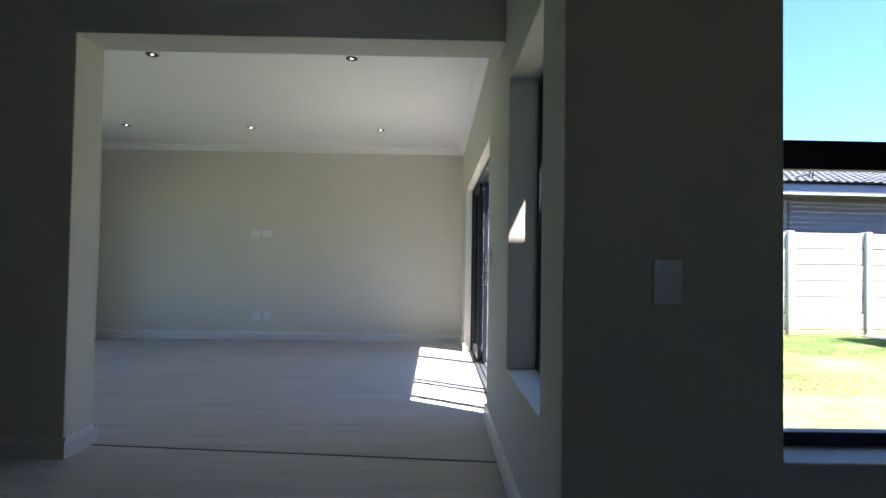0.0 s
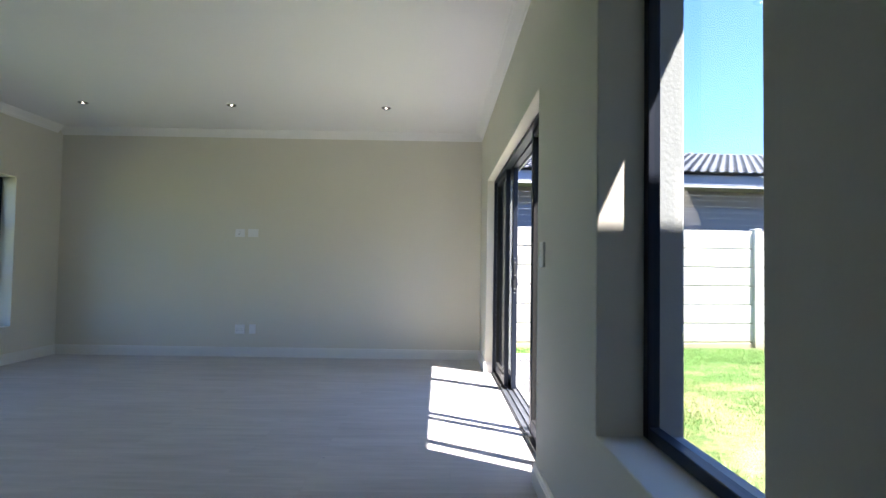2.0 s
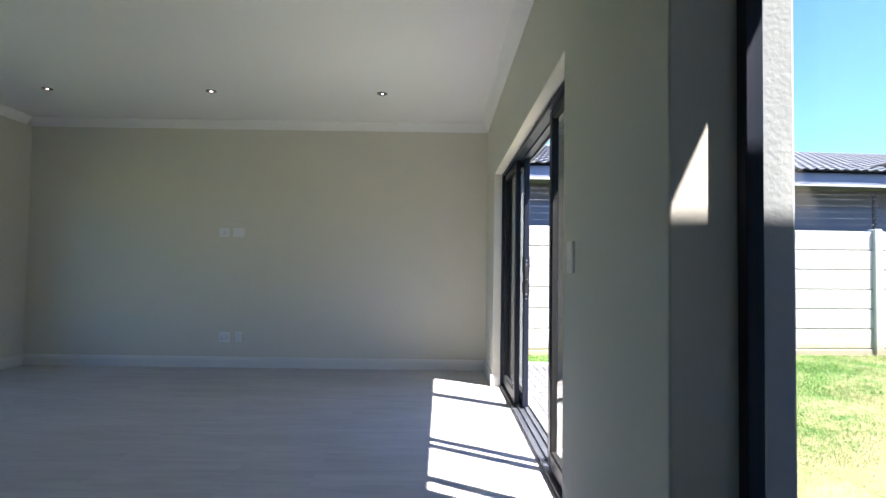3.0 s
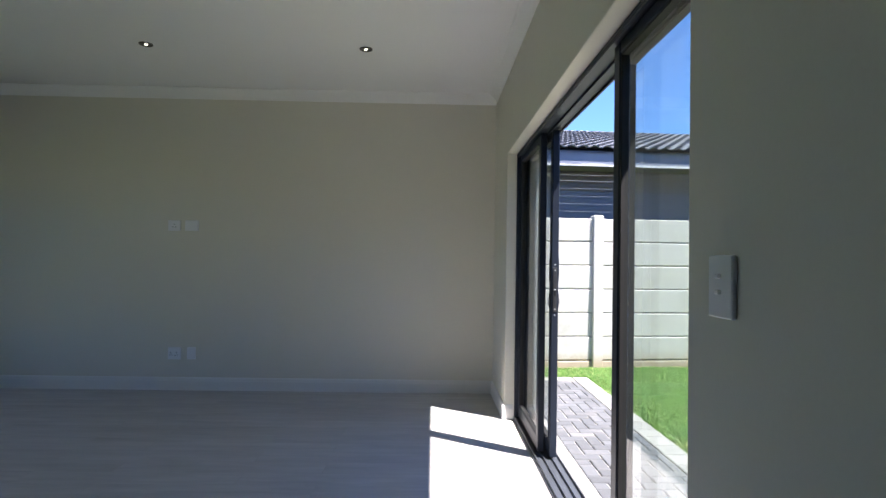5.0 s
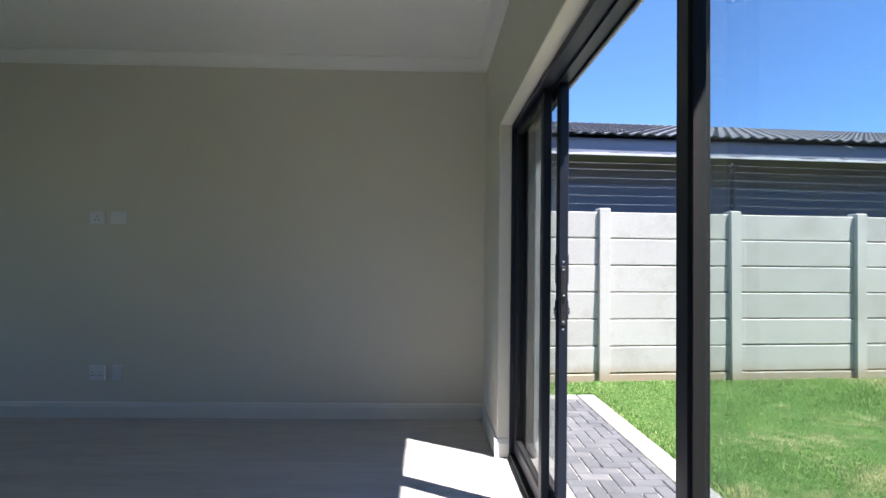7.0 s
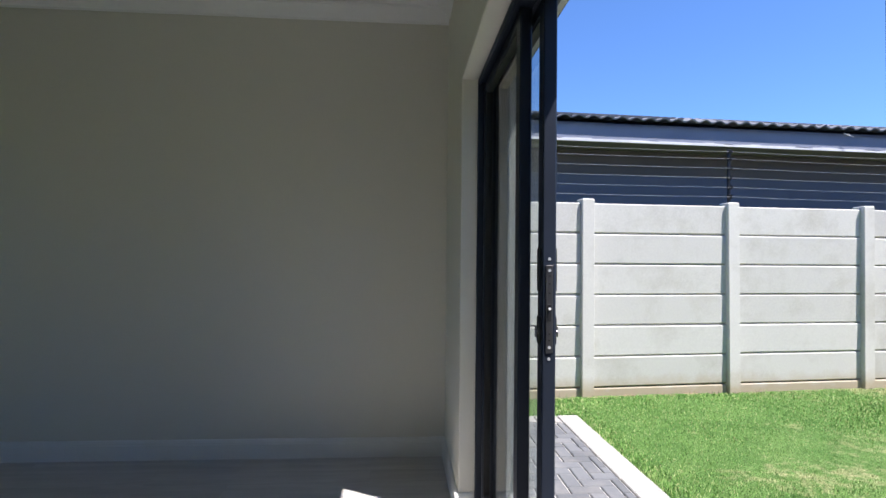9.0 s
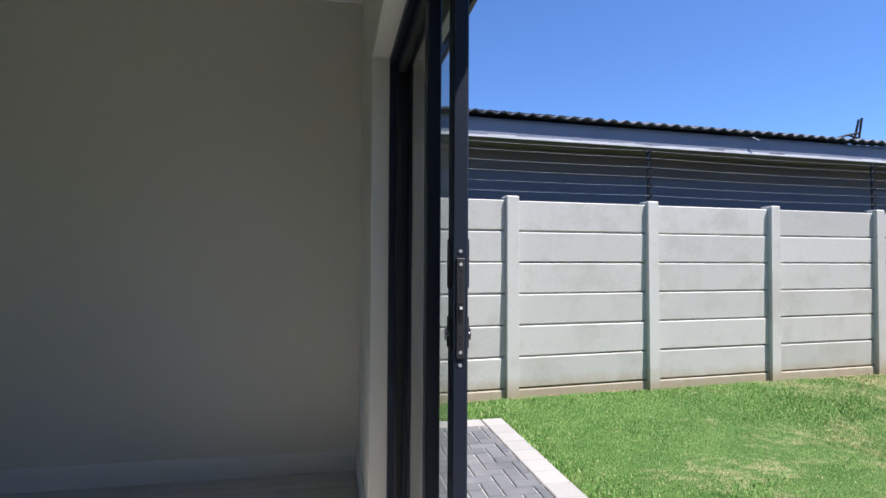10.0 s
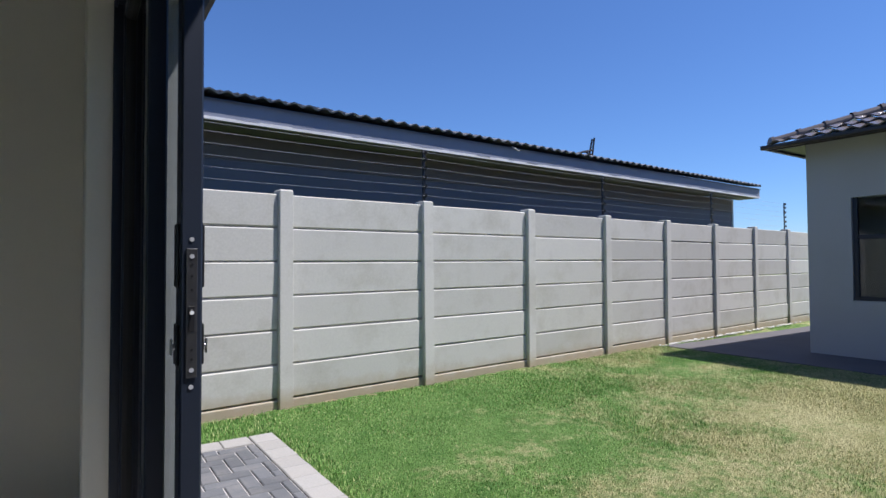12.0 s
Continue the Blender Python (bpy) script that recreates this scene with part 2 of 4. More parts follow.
M_SAND = mottled("joint_sand", (0.46, 0.44, 0.41), 0.95, 0.15, 3, 150, 0.8)
M_NB_WALL = mottled("neighbour_wall_paint", (0.165, 0.165, 0.19), 0.8, 0.06, 1.0, 50, 0.3)
M_NB_BAND = mottled("neighbour_brown_band", (0.16, 0.135, 0.12), 0.8, 0.06, 1.0, 50, 0.3)
M_FASCIA = mottled("grey_fascia_paint", (0.20, 0.22, 0.28), 0.6, 0.08, 2.0, 40, 0.2)
M_EDGE = mottled("white_fascia_edge", (0.62, 0.62, 0.62), 0.6, 0.15, 3.0, 40, 0.3)
M_APRON = mottled("dark_apron", (0.10, 0.095, 0.10), 0.9, 0.15, 1.5, 60, 0.5)
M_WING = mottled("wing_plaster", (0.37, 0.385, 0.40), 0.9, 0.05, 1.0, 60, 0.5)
M_GUTTER = mottled("dark_gutter", (0.025, 0.020, 0.019), 0.45, 0.1, 3.0, 90, 0.05)
M_SOIL = mottled("soil_edge", (0.20, 0.15, 0.09), 0.95, 0.3, 4, 60, 0.9, dist=0.02)
M_WIRE = mat("galvanised_wire", (0.50, 0.51, 0.53), 0.5, 0.3)

# ---- building helpers ----


def box(bm, x0, y0, z0, x1, y1, z1):
    vs = [bm.verts.new(p) for p in ((x0, y0, z0), (x1, y0, z0), (x1, y1, z0), (x0, y1, z0), (x0, y0, z1), (x1, y0, z1), (x1, y1, z1), (x0, y1, z1))]
    for f in ((0, 3, 2, 1), (4, 5, 6, 7), (0, 1, 5, 4), (1, 2, 6, 5), (2, 3, 7, 6), (3, 0, 4, 7)):
        bm.faces.new([vs[i] for i in f])
    return vs


def softbox(bm, x0, y0, z0, x1, y1, z1, r=0.003):
    """A box with its upright and lying edges chamfered by r."""
    vs = box(bm, x0, y0, z0, x1, y1, z1)
    es = {e for v in vs for e in v.link_edges}
    bmesh.ops.bevel(bm, geom=list(es), offset=r, segments=1, affect="EDGES")


def cyl(bm, p, q, r, n=12, r2=None):
    p, q = Vector(p), Vector(q)
    m = Matrix.Translation((p + q) / 2) @ (q - p).to_track_quat("Z", "Y").to_matrix().to_4x4()
    bmesh.ops.create_cone(bm, cap_ends=True, segments=n, radius1=r, radius2=r if r2 is None else r2, depth=(q - p).length, matrix=m)


def sweep(bm, prof, a, b, out):
    """A moulding: the profile (outwards, up) run from a to b on the level."""
    a, b, out = Vector(a), Vector(b), Vector(out)
    rings = [[bm.verts.new(p + out * u + Vector((0, 0, w))) for u, w in prof] for p in (a, b)]
    n = len(prof)
    for i in range(n):
        bm.faces.new((rings[0][i], rings[0][(i + 1) % n], rings[1][(i + 1) % n], rings[1][i]))
    bm.faces.new(rings[0][::-1])
    bm.faces.new(rings[1])


def mesh_of(name, bm, material):
    bmesh.ops.recalc_face_normals(bm, faces=bm.faces)
    me = bpy.data.meshes.new(name)
    bm.to_mesh(me)
    bm.free()
    for m in material if isinstance(material, (list, tuple)) else (material,):
        me.materials.append(m)
    return me


def part(name, bm, material, parent=None, label="", kind=""):
    ob = new(name, mesh_of(name, bm, material))
    if parent:
        ob.parent = parent
    return tagged(ob, label=label, kind=kind)


def base(name, at, label, category, group="", kind=""):
    ob = new(name)
    ob.location = at
    ob.empty_display_size = 0.1
    return tagged(ob, label, category, group, kind)


def bevel(ob, w, seg=2):
    mod = ob.modifiers.new("bevel", "BEVEL")
    mod.width, mod.segments, mod.limit_method, mod.angle_limit = w, seg, "ANGLE", radians(50)
    return ob


def wall(name, axis, a, b, u0, u1, z0, z1, openings, material, label, round_edges=0.006, butt=()):
    """A wall between a and b across, from u0 to u1 along, with openings (u, u, z, z) cut through it. butt: (axis, value) of end planes whose edges stay sharp."""
    us = sorted({u0, u1, *[o[0] for o in openings], *[o[1] for o in openings]})
    zs = sorted({z0, z1, *[o[2] for o in openings], *[o[3] for o in openings]})
    us = [u for u in us if u0 <= u <= u1]

    def solid(i, j):
        if not (0 <= i < len(us) - 1 and 0 <= j < len(zs) - 1):
            return False
        u, z = (us[i] + us[i + 1]) / 2, (zs[j] + zs[j + 1]) / 2
        return not any(o[0] < u < o[1] and o[2] < z < o[3] for o in openings)

    bm = bmesh.new()
    cache = {}

    def v(u, t, z):
        k = (u, t, z)
        if k not in cache:
            cache[k] = bm.verts.new((t, u, z) if axis == "x" else (u, t, z))
        return cache[k]

    for i in range(len(us) - 1):
        for j in range(len(zs) - 1):
            if not solid(i, j):
                continue
            p, q, r, s = us[i], us[i + 1], zs[j], zs[j + 1]
            for t in (a, b):
                bm.faces.new((v(p, t, r), v(q, t, r), v(q, t, s), v(p, t, s)))
            if not solid(i - 1, j):
                bm.faces.new((v(p, a, r), v(p, b, r), v(p, b, s), v(p, a, s)))
            if not solid(i + 1, j):
                bm.faces.new((v(q, a, r), v(q, b, r), v(q, b, s), v(q, a, s)))
            if not solid(i, j - 1):
                bm.faces.new((v(p, a, r), v(q, a, r), v(q, b, r), v(p, b, r)))
            if not solid(i, j + 1):
                bm.faces.new((v(p, a, s), v(q, a, s), v(q, b, s), v(p, b, s)))
    bmesh.ops.dissolve_limit(bm, angle_limit=0.01, verts=bm.verts, edges=bm.edges)
    ob = part(name, bm, material, label=label, kind="structure")
    if round_edges:
        bevel(ob, round_edges)
        if butt:
            me, mod = ob.data, ob.modifiers["bevel"]
            mod.limit_method = "WEIGHT"
            weights = me.attributes.new("bevel_weight_edge", "FLOAT", "EDGE")
            normals = collections.defaultdict(list)
            for p in me.polygons:
                for k in p.edge_keys:
                    normals[k].append(p.normal.copy())
            for ed in me.edges:
                n = normals[ed.key]
                sharp = len(n) == 2 and n[0].dot(n[1]) < 0.5
                on = any(all(abs(me.vertices[i].co[ax] - val) < 1e-4 for i in ed.vertices) for ax, val in butt)
                weights.data[ed.index].value = 1.0 if sharp and not on else 0.0
    return ob


# ---- the plan ----
FAR, LEFT, PIER = 9.41, -5.32, 2.90
CEIL = 2.85
DOOR = (5.355, 8.55, 2.132)
WIN = (3.265, 4.232, 0.584, 2.183)
WIN0 = (0.690, 2.30, 0.556, 2.183)
LWIN = (5.50, 8.67, 0.42, 2.10)
OPEN_Y = (4.445, 4.72)
JAMB, BEAM = -2.52, 2.475
GROUND = -0.09
HALL_Y, HALL_L, HALL_R = -2.6, -6.2, 6.0

# ---- floor, ceilings, walls ----
bm = bmesh.new()
box(bm, HALL_L, HALL_Y, -0.12, HALL_R, PIER, 0)
box(bm, HALL_L, PIER, -0.12, 0, 9.41, 0)
box(bm, 0, DOOR[0], -0.12, 0.0695, DOOR[1], 0)
part("floor", bm, M_FLOOR, label="pale grey oak-look vinyl plank floor, clean and empty", kind="structure")
bm = bmesh.new()
for y0, y1, x1 in ((4.685, 4.46, -0.02),):
    a, b = Vector((JAMB + 0.02, y0, 0)), Vector((x1, y1, 0))
    n = Vector((0.09, 1, 0)).normalized() * 0.006
    q = [bm.verts.new(p) for p in (a - n, b - n, b + n, a + n)]
    t = [bm.verts.new(v.co + Vector((0, 0, 0.0035))) for v in q]
    bm.faces.new(t)
    for i in range(4):
        bm.faces.new((q[i], q[(i + 1) % 4], t[(i + 1) % 4], t[i]))
part("trim_floor_joint", bm, mottled("joint_strip", (0.09, 0.075, 0.06), 0.5), label="thin dark joint strip between two floors", kind="structure")
bm = bmesh.new()
box(bm, LEFT - 0.3, OPEN_Y[0], CEIL, 0.3, FAR + 0.3, CEIL + 0.12)
part("ceiling", bm, M_CEIL, label="smooth white painted ceiling of the living room", kind="structure")
bm = bmesh.new()
box(bm, HALL_L - 0.2, HALL_Y - 0.2, CEIL, HALL_R + 0.2, PIER + 0.3, CEIL + 0.12)
box(bm, HALL_L - 0.2, PIER + 0.3, CEIL, 0.3, OPEN_Y[0], CEIL + 0.12)
part("ceiling_hall", bm, M_CEIL, label="smooth white painted ceiling of the front room", kind="structure")

IN_X, OUT_X = (0.0, 0.162), (0.166, 0.30)
holes = [(WIN[0], WIN[1], WIN[2], WIN[3]), (DOOR[0], DOOR[1], -1, DOOR[2])]
wall("wall_east", "x", *IN_X, PIER, FAR + 0.16, -0.12, CEIL, holes, M_WALL, "beige-grey painted wall with a window and a sliding door", butt=((0, 0.162),))
wall("wall_east_outer", "x", *OUT_X, PIER + 0.30, FAR + 0.30, -0.3, CEIL, [holes[0], (DOOR[0], DOOR[1], -1, 2.17)], M_PLASTER, "rough pale plastered outer face of the house wall", 0.008)
wall("wall_pier", "y", PIER, PIER + 0.166, 0.162, HALL_R, 0, CEIL, [(WIN0[0], WIN0[1], WIN0[2], WIN0[3])], M_WALL, "beige-grey painted front room wall with a window", butt=((0, 0.162),))
wall("wall_pier_outer", "y", PIER + 0.17, PIER + 0.30, 0.166, 8.70, -0.3, CEIL, [(WIN0[0], WIN0[1], WIN0[2], WIN0[3])], M_PLASTER, "rough pale plastered outer face of the front room wall", 0.008)
wall("wall_north", "y", FAR, FAR + 0.16, LEFT, 0.0, 0, CEIL, [], M_WALL, "plain beige-grey painted end wall", 0)
wall("wall_north_outer", "y", FAR + 0.164, FAR + 0.30, LEFT - 0.30, 0.162, -0.3, CEIL, [], M_PLASTER, "rough pale plastered outer face of the end wall", 0)
lh = [(LWIN[0], LWIN[1], LWIN[2], LWIN[3])]
wall("wall_west", "x", LEFT - 0.16, LEFT, OPEN_Y[1], FAR + 0.16, 0, CEIL, lh, M_WALL, "beige-grey painted wall with a tall window")
wall("wall_west_outer", "x", LEFT - 0.30, LEFT - 0.164, OPEN_Y[1], FAR + 0.16, -0.3, CEIL, lh, M_PLASTER, "rough pale plastered outer face of the west wall", 0)
wall("wall_opening", "y", *OPEN_Y, HALL_L, 0.0, 0.0, CEIL, [(JAMB, 0.0, -1, BEAM)], M_WALL, "beige-grey painted wall and beam round a wide opening", butt=((0, 0.0),))
wall("wall_hall_west", "x", HALL_L - 0.2, HALL_L, HALL_Y, OPEN_Y[1], 0, CEIL, [], M_WALL, "plain painted wall of the front room", 0)
wall("wall_hall_east", "x", HALL_R, HALL_R + 0.2, HALL_Y, PIER, 0, CEIL, [], M_WALL, "plain painted wall of the front room", 0)
# the opening is added, out of view, to let daylight into the front room
wall("wall_hall_south", "y", HALL_Y - 0.2, HALL_Y, HALL_L, HALL_R, 0, CEIL, [(1.8, 2.4, 1.2, 1.9)], M_WALL, "plain painted wall of the front room", 0)

SKIRT = [(0, 0), (0.018, 0), (0.018, 0.088), (0.014, 0.094), (0.014, 0.102), (0.008, 0.116), (0, 0.120)]
CORN = [(0, 0), (0, -0.088), (0.008, -0.088), (0.010, -0.078), (0.018, -0.072), (0.030, -0.053), (0.048, -0.034), (0.064, -0.020), (0.070, -0.012), (0.083, -0.010), (0.085, 0)]


def run(name, prof, z, a, b, out, label):
    bm = bmesh.new()
    sweep(bm, prof, (*a, z), (*b, z), (*out, 0))
    return part(name, bm, M_CEIL if name == "trim_cornice" else M_TRIM, label=label, kind="structure")


E0 = 0.0
SK = "white moulded skirting board along the wall"
run("baseboard", SKIRT, E0, (LEFT, FAR), (0, FAR), (0, -1), SK)
run("baseboard", SKIRT, E0, (0, DOOR[1] + 0.0), (0, FAR - 0.018), (-1, 0), SK)
run("baseboard", SKIRT, E0, (-0.018, DOOR[1]), (0.075, DOOR[1]), (0, -1), SK)
run("baseboard", SKIRT, E0, (0, PIER), (0, DOOR[0]), (-1, 0), SK)
run("baseboard", SKIRT, E0, (-0.018, DOOR[0]), (0.075, DOOR[0]), (0, 1), SK)
run("baseboard", SKIRT, E0, (-0.018, PIER), (HALL_R, PIER), (0, -1), SK)
run("baseboard", SKIRT, E0, (LEFT, OPEN_Y[1]), (LEFT, FAR - 0.018), (1, 0), SK)
run("baseboard", SKIRT, E0, (LEFT, OPEN_Y[1]), (JAMB + 0.018, OPEN_Y[1]), (0, 1), SK)
run("baseboard", SKIRT, E0, (JAMB, OPEN_Y[0]), (JAMB, OPEN_Y[1]), (1, 0), SK)
run("baseboard", SKIRT, E0, (HALL_L, OPEN_Y[0]), (JAMB + 0.018, OPEN_Y[0]), (0, -1), SK)
CO = "white moulded plaster cornice under the ceiling"
run("trim_cornice", CORN, CEIL, (LEFT, FAR), (0, FAR), (0, -1), CO)
run("trim_cornice", CORN, CEIL, (0, OPEN_Y[1]), (0, FAR - 0.1), (-1, 0), CO)
run("trim_cornice", CORN, CEIL, (LEFT, OPEN_Y[1]), (LEFT, FAR - 0.1), (1, 0), CO)
run("trim_cornice", CORN, CEIL, (LEFT + 0.1, OPEN_Y[1]), (-0.1, OPEN_Y[1]), (0, 1), CO)
run("trim_cornice", CORN, CEIL, (HALL_L, OPEN_Y[0]), (0, OPEN_Y[0]), (0, -1), CO)
run("trim_cornice", CORN, CEIL, (0, PIER), (0, OPEN_Y[0] - 0.1), (-1, 0), CO)
run("trim_cornice", CORN, CEIL, (-0.1, PIER), (HALL_R, PIER), (0, -1), CO)


# ---- windows ----
def profile_frame(bm, axis, t0, t1, u0, u1, z0, z1, w, r=0.003):
    """Four bars round an opening; the upright ones run through."""
    def bx(a, b, c, d):
        if axis == "x":
            softbox(bm, t0, a, c, t1, b, d, r)
        else:
            softbox(bm, a, t0, c, b, t1, d, r)
    bx(u0, u0 + w, z0, z1)
    bx(u1 - w, u1, z0, z1)
    bx(u0 + w, u1 - w, z0, z0 + w)
    bx(u0 + w, u1 - w, z1 - w, z1)


def pane(name, axis, t, u0, u1, z0, z1, parent):
    bm = bmesh.new()
    if axis == "x":
        vs = [(t, u0, z0), (t, u1, z0), (t, u1, z1), (t, u0, z1)]
    else:
        vs = [(u0, t, z0), (u1, t, z0), (u1, t, z1), (u0, t, z1)]
    bm.faces.new([bm.verts.new(p) for p in vs])
    ob = part(name, bm, M_GLASS, parent, "clear faintly green glass pane")
    ob.visible_shadow = False
    return ob


def window(name, axis, t0, t1, u0, u1, z0, z1, rails, uprights, label, w=0.045):
    root = new(name)
    tagged(root, label, kind="structure")
    bm = bmesh.new()
    profile_frame(bm, axis, t0, t1, u0, u1, z0, z1, w)
    part("window_frame", bm, M_ALU, root, "dark grey aluminium window frame")
    us = [u0 + w] + [c for p in uprights for c in (p - w / 2, p + w / 2)] + [u1 - w]
    zs = [z0 + w] + [c for p, h in rails for c in (p - h / 2, p + h / 2)] + [z1 - w]
    for i in range(0, len(us), 2):
        for p, h in rails:
            bm = bmesh.new()
            if axis == "x":
                softbox(bm, t0 + 0.003, us[i], p - h / 2, t1 - 0.003, us[i + 1], p + h / 2)
            else:
                softbox(bm, us[i], t0 + 0.003, p - h / 2, us[i + 1], t1 - 0.003, p + h / 2)
            part("transom", bm, M_ALU, root, "dark grey aluminium transom bar")
        for j in range(0, len(zs), 2):
            pane("pane", axis, (t0 + t1) / 2, us[i] - 0.005, us[i + 1] + 0.005, zs[j] - 0.005, zs[j + 1] + 0.005, root)
    for p in uprights:
        bm = bmesh.new()
        if axis == "x":
            softbox(bm, t0, p - w / 2, z0 + w, t1, p + w / 2, z1 - w)
        else:
            softbox(bm, p - w / 2, t0, z0 + w, p + w / 2, t1, z1 - w)
        part("mullion", bm, M_ALU, root, "dark grey aluminium mullion")
    return root


e = 0.004
window("window_1", "x", 0.158, 0.20, WIN[0] + e, WIN[1] - e, WIN[2] + e, WIN[3] - e, [], [], "tall fixed window in a dark aluminium frame", 0.04)
window("window_2", "y", PIER + 0.158, PIER + 0.205, WIN0[0] + e, WIN0[1] - e, WIN0[2] + e, WIN0[3] - e, [(1.546, 0.10)], [1.52], "dark-framed front room window with a deep transom", 0.045)
window("window_3", "x", LEFT - 0.205, LEFT - 0.158, LWIN[0] + e, LWIN[1] - e, LWIN[2] + e, LWIN[3] - e, [(1.54, 0.085), (0.99, 0.07)], [6.2, 7.1, 8.02], "wide dark-framed window of stacked lights", 0.055)


# unseen window added only to brighten the dim front room
window("window_added", "y", HALL_Y - 0.13, HALL_Y - 0.09, 1.8 + e, 2.4 - e, 1.2 + e, 1.9 - e, [], [], "small dark-framed window added out of view to light the front room", 0.045)

# ---- sliding door ----
door = new("door_1")
tagged(door, "wide dark aluminium sliding door, two leaves slid partly open", kind="structure")
D0, D1, DZ = DOOR[0] + e, DOOR[1] - e, DOOR[2] - e
bm = bmesh.new()
for y0, y1 in ((D0, D0 + 0.028), (D1 - 0.020, D1)):
    softbox(bm, 0.078, y0, 0.0, 0.232, y1, DZ)
softbox(bm, 0.078, D0 + 0.028, DZ - 0.020, 0.232, D1 - 0.020, DZ)
for x in (0.078, 0.152, 0.217):
    softbox(bm, x, D0 + 0.028, DZ - 0.032, x + 0.012, D1 - 0.020, DZ - 0.0205, 0.002)
part("door_frame", bm, M_ALU, door, "dark grey aluminium outer door frame")
bm = bmesh.new()
softbox(bm, 0.07, D0 + 0.028, -0.03, 0.24, D1 - 0.020, 0.012)
for x in (0.080, 0.128, 0.180, 0.226):
    softbox(bm, x, D0 + 0.028, 0.0125, x + 0.007, D1 - 0.020, 0.026, 0.0015)
part("door_track", bm, mottled("track_aluminium", (0.10, 0.11, 0.13), 0.35, 0.1, 5, 100, 0.05, metal=0.4), door, "worn dark aluminium bottom track with raised rails")


def leaf(name, x0, x1, y0, y1, label):
    bm = bmesh.new()
    z0, z1, w, slim = 0.028, DZ - 0.024, 0.063, 0.022
    ob = new(name)
    ob.parent = door
    tagged(ob, label)
    w0, w1 = (slim if y0 < D0 + 0.05 else w), (w if y1 < D1 - 0.05 else slim if x0 < 0.15 else 0.088)
    for nm, a, b in (("stile", y0, y0 + w0), ("stile", y1 - w1, y1)):
        softbox(bm, x0, a, z0, x1, b, z1, 0.004)
        part(nm, bm, M_ALU, ob)
        bm = bmesh.new()
    softbox(bm, x0 + 0.002, y0 + w0, z0, x1 - 0.002, y1 - w1, z0 + 0.09, 0.004)
    part("bottom_rail", bm, M_ALU, ob)
    bm = bmesh.new()
    softbox(bm, x0 + 0.002, y0 + w0, z1 - 0.045, x1 - 0.002, y1 - w1, z1, 0.004)
    part("top_rail", bm, M_ALU, ob)
    pane("pane", "x", (x0 + x1) / 2, y0 + w0 - 0.006, y1 - w1 + 0.006, z0 + 0.084, z1 - 0.040, ob)
    bm = bmesh.new()
    profile_frame(bm, "x", x0 + 0.006, x1 - 0.006, y0 + w0, y1 - w1, z0 + 0.09, z1 - 0.045, 0.008, 0.001)
    part("seal", bm, M_RUBBER, ob, "thin black rubber glazing seal")
    return ob


leaf("door_leaf", 0.108, 0.150, 7.70, D1 - 0.022, "fixed glazed door leaf in dark aluminium")
leaf("door_leaf", 0.108, 0.150, D0 + 0.030, 6.23, "fixed glazed door leaf in dark aluminium")
slide = leaf("door_leaf", 0.165, 0.210, 7.60, D1 - 0.022, "sliding glazed door leaf pushed open, its lock edge bare")
leaf("door_leaf", 0.165, 0.210, 5.545, 6.33, "sliding glazed door leaf pushed over the fixed one")

LY = 7.60
bm = bmesh.new()
softbox(bm, 0.176, LY - 0.004, 0.945, 0.199, LY - 0.0003, 1.225, 0.001)
part("lock_plate", bm, M_LOCK, slide, "dull dark steel lock plate")
bm = bmesh.new()
for z in (0.925, 0.962, 1.208, 1.245):
    cyl(bm, (0.1875, LY - (0.0022 if z in (0.925, 1.245) else 0.0056), z), (0.1875, LY - 0.0002, z), 0.0050, 10)
part("screw", bm, M_WIRE, slide, "bright round-headed screws")
bm = bmesh.new()
softbox(bm, 0.1815, LY - 0.006, 1.045, 0.1935, LY - 0.0042, 1.10, 0.0005)
for z in (0.985, 1.005, 1.135, 1.165, 1.190):
    cyl(bm, (0.1875, LY - 0.0052, z), (0.1875, LY - 0.0042, z), 0.003, 8)
part("latch_slot", bm, M_BLACK, slide, "dark latch slot")
bm = bmesh.new()
cyl(bm, (0.1875, LY - 0.010, 1.086), (0.1875, LY - 0.0045, 1.086), 0.0045, 8)
part("latch", bm, M_WHITE, slide, "small bright latch tongue")
bm = bmesh.new()
for x0, x1 in ((0.159, 0.1648), (0.2102, 0.216)):
    softbox(bm, x0, LY + 0.012, 1.14, x1, LY + 0.05, 1.28, 0.002)
    softbox(bm, x0, LY + 0.012, 0.97, x1, LY + 0.05, 1.06, 0.002)
part("handle_plate", bm, M_BLACK, slide, "slim black handle plates on the leaf's faces")
bm = bmesh.new()
for sx, x in ((-1, 0.1588), (1, 0.2162)):
    cyl(bm, (x, LY + 0.031, 1.01), (x + sx * 0.006, LY + 0.031, 1.01), 0.007, 10)
    softbox(bm, min(x + sx * 0.005, x + sx * 0.009), LY + 0.024, 0.992, max(x + sx * 0.005, x + sx * 0.009), LY + 0.038, 1.028, 0.0015)
part("door_handle", bm, M_STEEL, slide, "small steel thumb turn")


